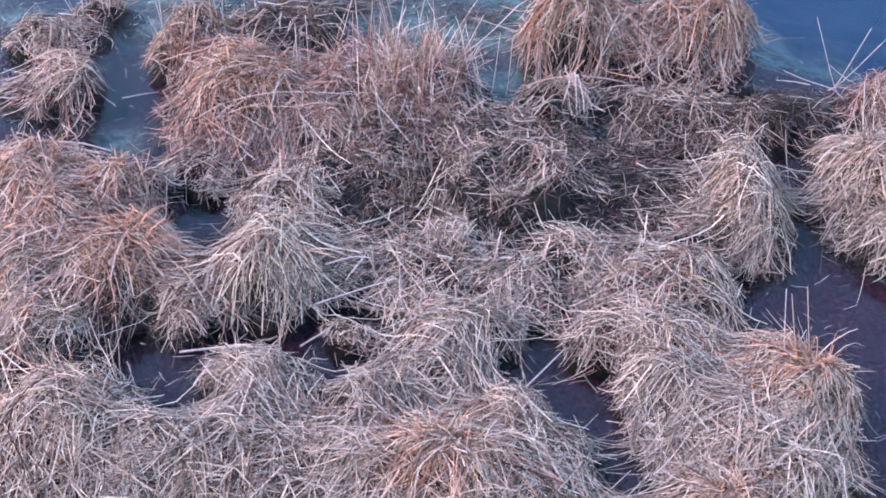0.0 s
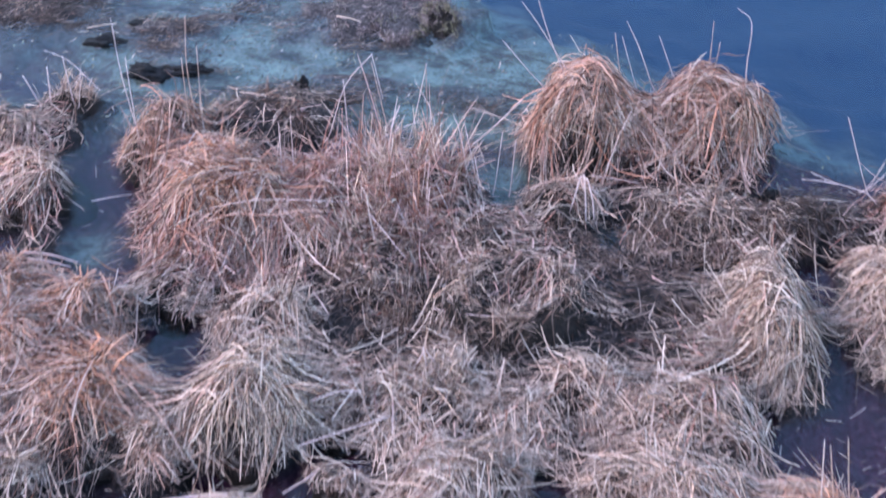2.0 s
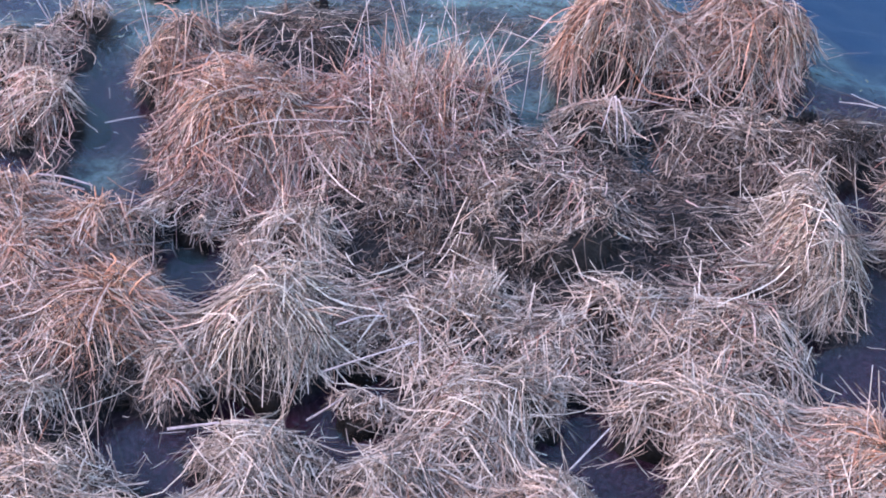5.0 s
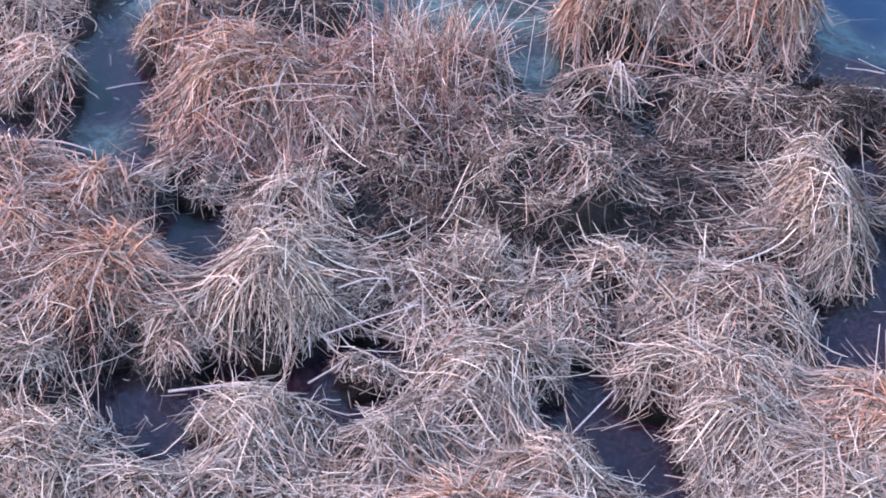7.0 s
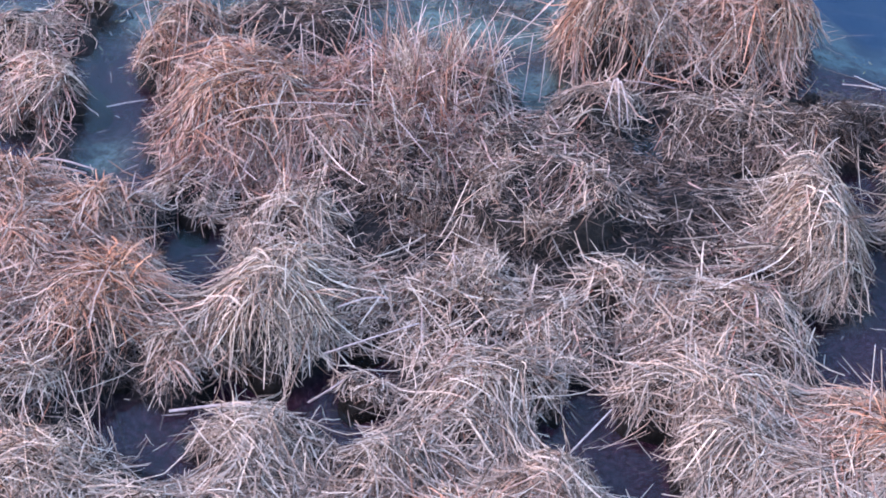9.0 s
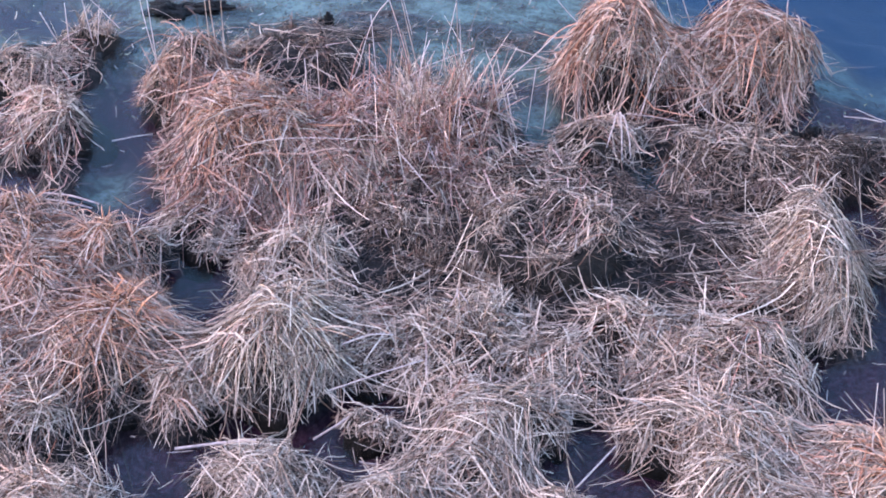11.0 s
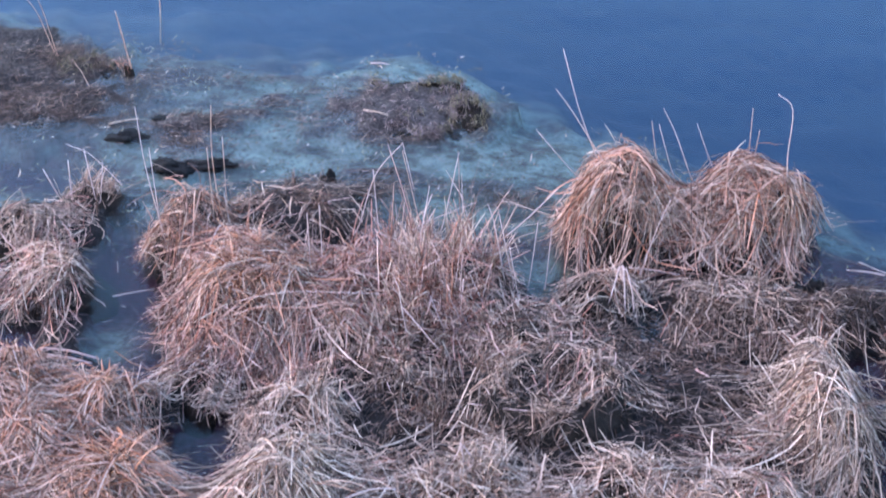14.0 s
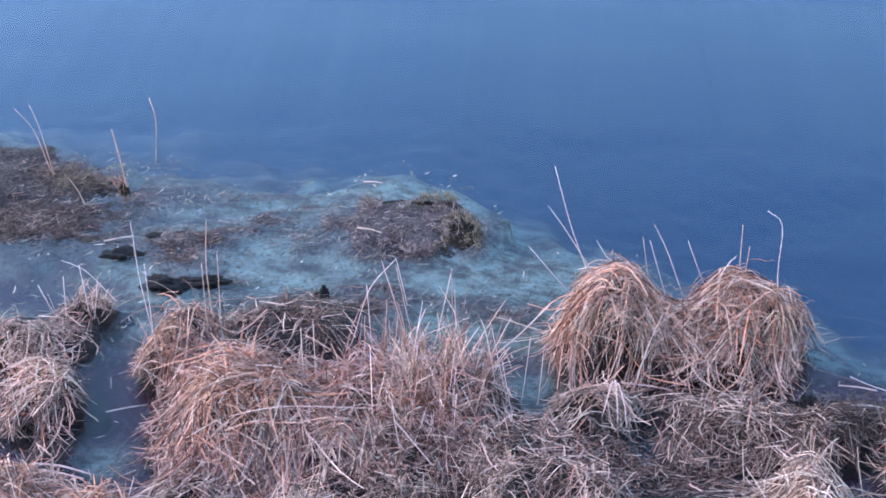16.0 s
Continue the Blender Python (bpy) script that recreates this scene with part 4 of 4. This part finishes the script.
drowned("dark rotting plant litter on the bed of the shallows", 1500, "dark", (0.02, 0.09), 31, (-0.06, -0.02), (0.005, 0.012))
drowned("pale straw bits drifting in the shallows", 130, "grey", (0.03, 0.12), 32, (-0.01, 0.004), (0.006, 0.014))
drowned("olive water weed in the shallows", 1200, "green", (0.03, 0.10), 33, (-0.06, -0.02), (0.006, 0.016))


def sodden_mat(label, kind, n, patches, seed):
    """Rotting straw that lies awash in ragged patches: centre and half widths of each."""
    rng = np.random.default_rng(seed)
    rows = np.array(patches)
    pick = rng.choice(len(rows), n, p=rows[:, 2] * rows[:, 3] / (rows[:, 2] * rows[:, 3]).sum())
    x = rows[pick, 0] + rows[pick, 2] * rng.normal(size=n) * 0.48
    y = rows[pick, 1] + rows[pick, 3] * rng.normal(size=n) * 0.48
    keep = (ripple(x, y, 9.0, seed) + 0.6 * ripple(x, y, 24.0, seed + 1) > -0.1) & (lookup(TOP, x, y) < 0.06)
    x, y = x[keep], y[keep]
    n = len(x)
    a = 0.3 + 1.1 * ripple(x, y, 5.0, seed + 2) + rng.normal(size=n) * 0.6
    size = rng.uniform(0.03, 0.12, n)
    level = np.maximum(lookup(DRY, x, y) + 0.006, rng.uniform(-0.03, 0.012, n))
    line = [np.stack([x + np.cos(a + 0.15 * t) * size * t, y + np.sin(a + 0.15 * t) * size * t, level + t * rng.normal(size=n) * 0.006], -1) for t in (0.0, 0.33, 0.67, 1.0)]
    verts, quads, uvs = ribbons(np.stack(line, 1), rng.uniform(0.003, 0.0075, n), 0.85, rng)
    tagged(new("sodden_litter", mesh("sodden_litter", verts, quads, STRAW[kind], uvs)), label, "plant litter", kind="stuff")


SODDEN = [
    (-3.0, 12.08, 0.55, 0.14), (-4.5, 12.25, 0.9, 0.4), (-2.35, 12.35, 0.4, 0.10), (-1.1, 11.1, 0.5, 0.14), (-2.7, 12.75, 0.45, 0.10),
    (-1.9, 12.55, 0.3, 0.08), (-3.6, 12.4, 0.4, 0.10), (-4.2, 13.0, 0.7, 0.35), (-1.2, 11.8, 0.6, 0.10), (-2.7, 11.35, 0.5, 0.10), (-0.1, 10.9, 0.4, 0.2), (2.4, 9.95, 0.5, 0.12),
    (0.75, 8.92, 0.5, 0.2), (1.3, 8.85, 0.45, 0.16), (0.9, 9.4, 0.22, 0.2), (0.2, 9.05, 0.2, 0.12), (-2.95, 11.75, 0.4, 0.25), (-4.0, 12.0, 0.6, 0.2), (-3.5, 12.7, 0.3, 0.25), (-1.4, 11.05, 0.4, 0.2), (-2.0, 12.1, 0.3, 0.2),
]


def afloat(label, n, kind, seed):
    """Single straws that lie on the dark pools and channels."""
    rng = np.random.default_rng(seed)
    x, y = rng.uniform(-3.4, 3.0, n * 60), rng.uniform(5.0, 9.9, n * 60)
    keep = np.flatnonzero((lookup(POOLS, x, y) > 0.9) & (ripple(x, y, 7.0, seed) + 0.2 * rng.normal(size=len(x)) > -0.05))[:n]
    x, y, n = x[keep], y[keep], len(keep)
    a, size = rng.uniform(0, 2 * np.pi, n), rng.uniform(0.04, 0.16, n)
    line = [np.stack([x + np.cos(a + 0.1 * t) * size * t, y + np.sin(a + 0.1 * t) * size * t, 0.004 + 0.02 * rng.uniform(0, 1, n) * t], -1) for t in (0.0, 0.33, 0.67, 1.0)]
    verts, quads, uvs = ribbons(np.stack(line, 1), rng.uniform(0.005, 0.010, n), 0.9, rng)
    tagged(new("floating_straw", mesh("floating_straw", verts, quads, STRAW[kind], uvs)), label, "straw litter", kind="stuff")


afloat("loose bleached straws afloat on the dark pools", 26, "grey", 81)
afloat("dark rotten straws afloat on the pools", 90, "sodden", 82)
sodden_mat("dark rotting straw lying awash in the shallows", "dark", 8000, SODDEN, 61)
sodden_mat("brown straw bits lying awash in the shallows", "umber", 4200, SODDEN, 64)

# ---- nest ----


def build_nest():
    rng = np.random.default_rng(77)
    nest = tagged(new("bird_nest"), "broad nest heaped from dry straw with a hollow cup", "nest")
    nest.location = (*NEST, 0)
    verts, quads = [], []
    for i in range(15):
        for j in range(40):
            r, a = 0.02 + 0.56 * i / 14, 2 * math.pi * j / 40
            x, y = 1.1 * r * math.cos(a), 0.95 * r * math.sin(a)
            verts.append((x, y, float(nest_bowl(np.array(x + NEST[0]), np.array(y + NEST[1]))) - 0.012 + rng.uniform(-0.006, 0.006)))
    for i in range(14):
        for j in range(40):
            quads.append((i * 40 + j, i * 40 + (j + 1) % 40, (i + 1) * 40 + (j + 1) % 40, (i + 1) * 40 + j))
    part("bowl", mesh("bowl", verts, quads, PEAT, smooth=True), nest, "bowl of matted peat and straw")
    for name, kind, n, lo, hi, size, label in (
        ("rim_straw", "umber", 1500, 0.20, 0.56, (0.07, 0.24), "dry brown straw woven round the rim"),
        ("loose_straw", "tan", 1500, 0.22, 0.58, (0.07, 0.26), "loose tan straw on the rim"),
        ("lining", "dark", 700, 0.0, 0.25, (0.06, 0.16), "fine dark lining of the cup"),
    ):
        a = rng.uniform(0, 2 * np.pi, n)
        r = lo + (hi - lo) * rng.uniform(0, 1, n)
        x, y = NEST[0] + 1.1 * r * np.cos(a), NEST[1] + 0.95 * r * np.sin(a)
        h = a + np.pi / 2 * rng.choice([-1, 1], n) + rng.normal(size=n) * 0.7
        d = unit(np.stack([np.cos(h), np.sin(h), rng.normal(size=n) * 0.25 + 0.2], -1))
        p = np.stack([x, y, lookup(TOP, x, y)], -1)
        grass(name, fall(p, d, rng.uniform(*size, n), rng, 1.0, 5), STRAW[kind], nest, rng, (0.003, 0.0075), 0.6, label)


build_nest()

# ---- stalks ----


def tube(points, r0, r1, sides=5):
    """A tapering round stalk along a smooth line through the points."""
    pts = [Vector(p) for p in points]
    if len(pts) > 2:
        ends = [pts[0] * 2 - pts[1]] + pts + [pts[-1] * 2 - pts[-2]]
        line = []
        for i in range(1, len(ends) - 2):
            a, b, c, d = ends[i - 1:i + 3]
            for k in range(4):
                t = k / 4
                line.append(0.5 * ((2 * b) + (c - a) * t + (2 * a - 5 * b + 4 * c - d) * t ** 2 + (3 * b - a - 3 * c + d) * t ** 3))
        pts = line + [pts[-1]]
    else:
        pts = [pts[0], pts[0].lerp(pts[1], 0.5) + Vector((0.012, 0, 0.008)), pts[1]]
    verts, uvs, quads = [], [], []
    for i, p in enumerate(pts):
        t = i / (len(pts) - 1)
        ahead = (pts[min(i + 1, len(pts) - 1)] - pts[max(i - 1, 0)]).normalized()
        side = ahead.cross(Vector((0.3, 1, 0.2))).normalized()
        over = ahead.cross(side)
        r = r0 + (r1 - r0) * t
        for k in range(sides):
            a = 2 * math.pi * k / sides
            verts.append(p + side * r * math.cos(a) + over * r * math.sin(a))
            uvs.append((k / sides, 0.35 + 0.65 * t))
    for i in range(len(pts) - 1):
        for k in range(sides):
            quads.append((i * sides + k, i * sides + (k + 1) % sides, (i + 1) * sides + (k + 1) % sides, (i + 1) * sides + k))
    n = (len(pts) - 1) * sides
    quads.append((n, n + 1, n + 2, n + 3))
    return verts, quads, uvs


def stalk(*points, kind="pale", r=0.0048):
    """A stiff dead stalk that stands in the tussock next to its foot."""
    foot = Vector(points[0])
    home = min(THINGS, key=lambda o: (o.location.x - foot.x) ** 2 + (o.location.y - foot.y) ** 2)
    down = Vector((foot.x * 2 - points[1][0], foot.y, max(0.0, foot.z - 0.25))).lerp(foot, 0.6)
    verts, quads, uvs = tube([tuple(down)] + list(points), r, r * 0.55)
    verts = [v - home.location for v in verts]
    return part("stalk", mesh("stalk", verts, quads, STRAW[kind], uvs), home)


def fallen(label, *points, kind="pale", r=0.006):
    """A loose reed stalk lying about."""
    verts, quads, uvs = tube(points, r, r * 0.7)
    ob = new("fallen_reed", mesh("fallen_reed", [v - Vector(points[0]) for v in verts], quads, STRAW[kind], uvs))
    ob.location = points[0]
    return tagged(ob, label, "reed stalk", "loose reed stalks")


# on the two tall tussocks at the open water
stalk((0.48, 10.6, 0.6), (0.32, 10.6, 1.04), (0.18, 10.6, 1.56))
stalk((0.54, 10.55, 0.6), (0.28, 10.55, 1.04), (0.14, 10.55, 1.25))
stalk((0.29, 10.6, 0.5), (0.0, 10.6, 0.87))
stalk((0.94, 10.6, 0.5), (0.86, 10.6, 0.97), kind="orange")
stalk((1.06, 10.65, 0.45), (0.92, 10.65, 0.91))
stalk((1.18, 10.6, 0.5), (1.05, 10.6, 0.85), (0.94, 10.6, 1.08))
stalk((1.32, 10.7, 0.6), (1.21, 10.7, 0.89))
stalk((1.95, 10.5, 0.2), (1.88, 10.5, 0.71), (1.87, 10.5, 1.15), (1.75, 10.5, 1.28))
stalk((1.63, 10.75, 0.5), (1.62, 10.75, 1.01), kind="orange")
stalk((1.67, 10.75, 0.5), (1.69, 10.75, 0.82), kind="orange")
stalk((0.80, 9.85, 0.12), (0.9, 9.85, 0.54), (0.98, 9.9, 0.74))
# on the orange tussocks by the channel
stalk((-2.35, 10.1, 0.4), (-2.37, 10.1, 0.89), (-2.34, 10.1, 1.32), kind="orange")
stalk((-2.38, 10.0, 0.45), (-2.38, 10.0, 1.02), kind="orange")
stalk((-2.30, 10.1, 0.33), (-2.28, 10.1, 1.06), kind="orange")
stalk((-2.75, 9.9, 0.33), (-2.82, 9.9, 0.9), (-2.84, 9.9, 1.41))
stalk((-2.78, 9.95, 0.4), (-2.79, 9.95, 1.04))
stalk((-1.51, 9.5, 0.27), (-1.51, 9.5, 0.89))
stalk((-1.60, 9.5, 0.35), (-1.60, 9.5, 0.81))
stalk((-2.12, 9.0, 0.37), (-1.68, 8.95, 0.53), (-1.05, 9.0, 0.5))
# on the small pale tussocks across the channel
stalk((-3.75, 10.7, 0.03), (-3.86, 10.7, 0.33), r=0.008)
stalk((-3.67, 10.7, 0.04), (-3.65, 10.7, 0.42), r=0.008)
stalk((-3.34, 10.8, 0.22), (-3.50, 10.8, 0.42), (-3.68, 10.8, 0.51))
stalk((-3.48, 10.7, 0.1), (-3.51, 10.7, 0.53), r=0.007)
stalk((-3.42, 10.65, 0.1), (-3.36, 10.65, 0.45))
# on the red-brown tussock
stalk((-1.29, 10.0, 0.38), (-1.16, 10.0, 0.82), (-0.97, 10.0, 1.08), (-0.96, 10.0, 1.09), (-0.95, 10.0, 1.07), (-0.88, 10.0, 0.7), r=0.004)
stalk((-0.67, 10.0, 0.4), (-0.55, 10.0, 1.03))
stalk((-1.15, 9.95, 0.45), (-1.17, 9.95, 0.9))
stalk((-0.82, 9.9, 0.4), (-0.95, 9.9, 1.1), kind="orange")
stalk((-0.76, 9.9, 0.5), (-0.42, 9.9, 0.67))
stalk((-0.20, 9.6, 0.2), (-0.28, 9.6, 0.69), (-0.33, 9.6, 0.86))
stalk((-0.14, 9.6, 0.2), (-0.25, 9.6, 0.79))
stalk((-0.10, 9.5, 0.15), (-0.17, 9.5, 0.57))
stalk((-0.28, 9.3, 0.05), (-0.44, 9.3, 0.46))
stalk((-0.96, 9.4, 0.4), (-0.90, 9.4, 1.0), kind="orange")
stalk((-0.70, 9.45, 0.4), (-0.78, 9.4, 0.92), kind="orange")
stalk((-0.55, 9.35, 0.3), (-0.50, 9.3, 0.78))
stalk((-0.02, 9.72, 0.1), (0.03, 9.75, 0.62))
stalk((0.10, 9.7, 0.1), (0.13, 9.75, 0.55))
# pale leaves hanging over the teal pool
stalk((0.62, 9.5, 0.42), (0.58, 9.42, 0.30), (0.54, 9.38, 0.14), r=0.008)
stalk((0.66, 9.48, 0.42), (0.71, 9.40, 0.28), (0.73, 9.36, 0.12), r=0.008)
stalk((0.64, 9.5, 0.43), (0.66, 9.42, 0.26), (0.67, 9.38, 0.08), r=0.009)
# low in the marsh
stalk((2.16, 6.4, 0.45), (2.07, 6.4, 0.99), kind="orange")
stalk((2.07, 6.4, 0.45), (1.98, 6.4, 0.92), kind="orange")
stalk((1.99, 6.4, 0.5), (1.94, 6.4, 0.96))
stalk((2.74, 9.6, 0.3), (2.50, 9.6, 0.96))
stalk((2.82, 9.7, 0.3), (3.10, 9.7, 0.72))
stalk((2.79, 9.7, 0.3), (2.96, 9.7, 0.81))
stalk((2.73, 9.6, 0.28), (2.48, 9.6, 0.37), (2.31, 9.6, 0.45))
stalk((-2.40, 6.1, 0.2), (-2.41, 6.1, 0.56), kind="orange", r=0.007)
stalk((-2.28, 6.1, 0.1), (-2.31, 6.1, 0.36), kind="orange", r=0.007)
stalk((-0.40, 7.6, 0.19), (-0.43, 7.6, 0.43), r=0.007)
stalk((-0.27, 7.6, 0.15), (-0.41, 7.6, 0.40), r=0.007)
stalk((-0.52, 7.6, 0.15), (-0.42, 7.6, 0.41), r=0.007)
stalk((-2.61, 8.1, 0.27), (-2.52, 8.1, 0.57))
stalk((-2.96, 8.1, 0.35), (-2.62, 8.1, 0.46))
stalk((-3.23, 7.9, 0.41), (-3.27, 7.9, 0.85))

fallen("long pale reed stalk leaning across the backwater", (-0.43, 10.1, 0.02), (-0.11, 10.1, 0.33), (0.17, 10.1, 0.67))
fallen("pale broken stalk lying below the tall tussocks", (0.71, 9.85, 0.16), (1.10, 9.85, 0.10))
fallen("tan broken stalk lying below the tall tussocks", (1.49, 9.9, 0.24), (1.69, 9.9, 0.14), kind="tan")
fallen("pale reed stalk lying over the narrow channel", (-3.08, 9.5, 0.02), (-2.78, 9.55, 0.06))
fallen("bleached reed stalk lying at the edge of a dark pool", (-2.05, 6.45, 0.12), (-1.79, 6.5, 0.13), (-1.57, 6.51, 0.16), r=0.010)
fallen("bleached reed stalk lying into a dark pool", (-1.25, 6.65, 0.03), (-1.11, 6.71, 0.10), (-0.99, 6.8, 0.14), r=0.008)
fallen("broad pale reed floating in the teal pool", (-3.47, 8.88, 0.02), (-3.25, 8.85, 0.03), (-3.02, 8.78, 0.02), r=0.009)
fallen("broad pale reed floating in the teal pool", (-3.4, 8.81, 0.02), (-3.06, 8.72, 0.03), r=0.009)
fallen("thin pale stalk bridging a dark pool", (0.31, 6.23, 0.14), (0.44, 6.39, 0.17), (0.56, 6.54, 0.2))
fallen("long thin stalk lying over a tussock", (-1.17, 6.9, 0.2), (-0.89, 7.0, 0.25), (-0.61, 7.11, 0.28))
fallen("pale stalk lying along the edge of the nest", (-0.41, 8.23, 0.2), (-0.09, 8.1, 0.27), (0.25, 8.1, 0.27), r=0.005)
fallen("pale stalk lying over a tussock", (-1.11, 7.14, 0.36), (-0.95, 7.25, 0.34), (-0.81, 7.3, 0.3))
fallen("pale reed lying in shallow water", (2.63, 10.03, 0.02), (2.35, 10.07, 0.03))

stalk((-4.38, 13.0, 0.1), (-4.48, 13.0, 0.5), (-4.63, 13.0, 0.72), kind="orange")
stalk((-4.36, 13.0, 0.1), (-4.42, 13.0, 0.5), (-4.49, 13.0, 0.76), kind="orange")
stalk((-3.64, 12.8, 0.09), (-3.67, 12.8, 0.35), (-3.71, 12.8, 0.63), kind="orange", r=0.010)
fallen("bare stick standing in the open water", (-3.62, 13.9, -0.3), (-3.58, 13.9, 0.16), (-3.62, 13.9, 0.4), kind="tan")
fallen("reddish straw leaning on the mud bank", (-3.96, 12.54, 0.01), (-4.10, 12.6, 0.25), kind="tan", r=0.004)
fallen("small pale twig floating at the edge of the shallows", (-1.50, 13.08, 0.004), (-1.33, 13.05, 0.012), r=0.007)
fallen("pale twig lying on the mud islet", (-1.47, 12.1, 0.10), (-1.25, 12.02, 0.10), kind="grey", r=0.008)
fallen("grey stick lying in the shallow water", (-3.65, 11.92, 0.01), (-3.4, 12.0, 0.02), kind="grey", r=0.009)


def clod(x, y, size, label):
    """A lump of black mud sticking out of the shallows."""
    bm = bmesh.new()
    bmesh.ops.create_icosphere(bm, subdivisions=4, radius=1)
    for v in bm.verts:
        k = 1 + 0.9 * noise.noise(v.co * 1.3 + Vector((3 * x, y, 0))) + 0.6 * noise.noise(v.co * 2.9 + Vector((y, x, 0))) + 0.3 * noise.noise(v.co * 8.0)
        k = min(1.5, max(0.4, k))
        v.co = Vector((v.co.x * size[0] * k, v.co.y * size[1] * k, max(-0.06, v.co.z * size[2] * k)))
    me = bpy.data.meshes.new("mud_clod")
    bm.to_mesh(me)
    bm.free()
    me.polygons.foreach_set("use_smooth", np.ones(len(me.polygons), bool))
    me.materials.append(MUD)
    ob = tagged(new("mud_clod", me), label, "mud clod", "black mud clods in the shallows")
    ob.location = (x, y, 0.0)
    return ob


clod(-2.98, 11.28, (0.17, 0.11, 0.055), "wet black mud clod in the shallows")
clod(-2.66, 11.34, (0.16, 0.07, 0.035), "low wet black mud clod beside another")
clod(-1.66, 11.16, (0.05, 0.04, 0.07), "small blocky black mud clod in shallow water")
clod(-3.46, 11.74, (0.14, 0.08, 0.03), "dark peat block lying beside a grey stick")
clod(-3.2, 12.0, (0.09, 0.07, 0.025), "wet black mud lump at a low mud bar")
clod(2.05, 9.78, (0.10, 0.06, 0.10), "dark root clod at the water's edge")
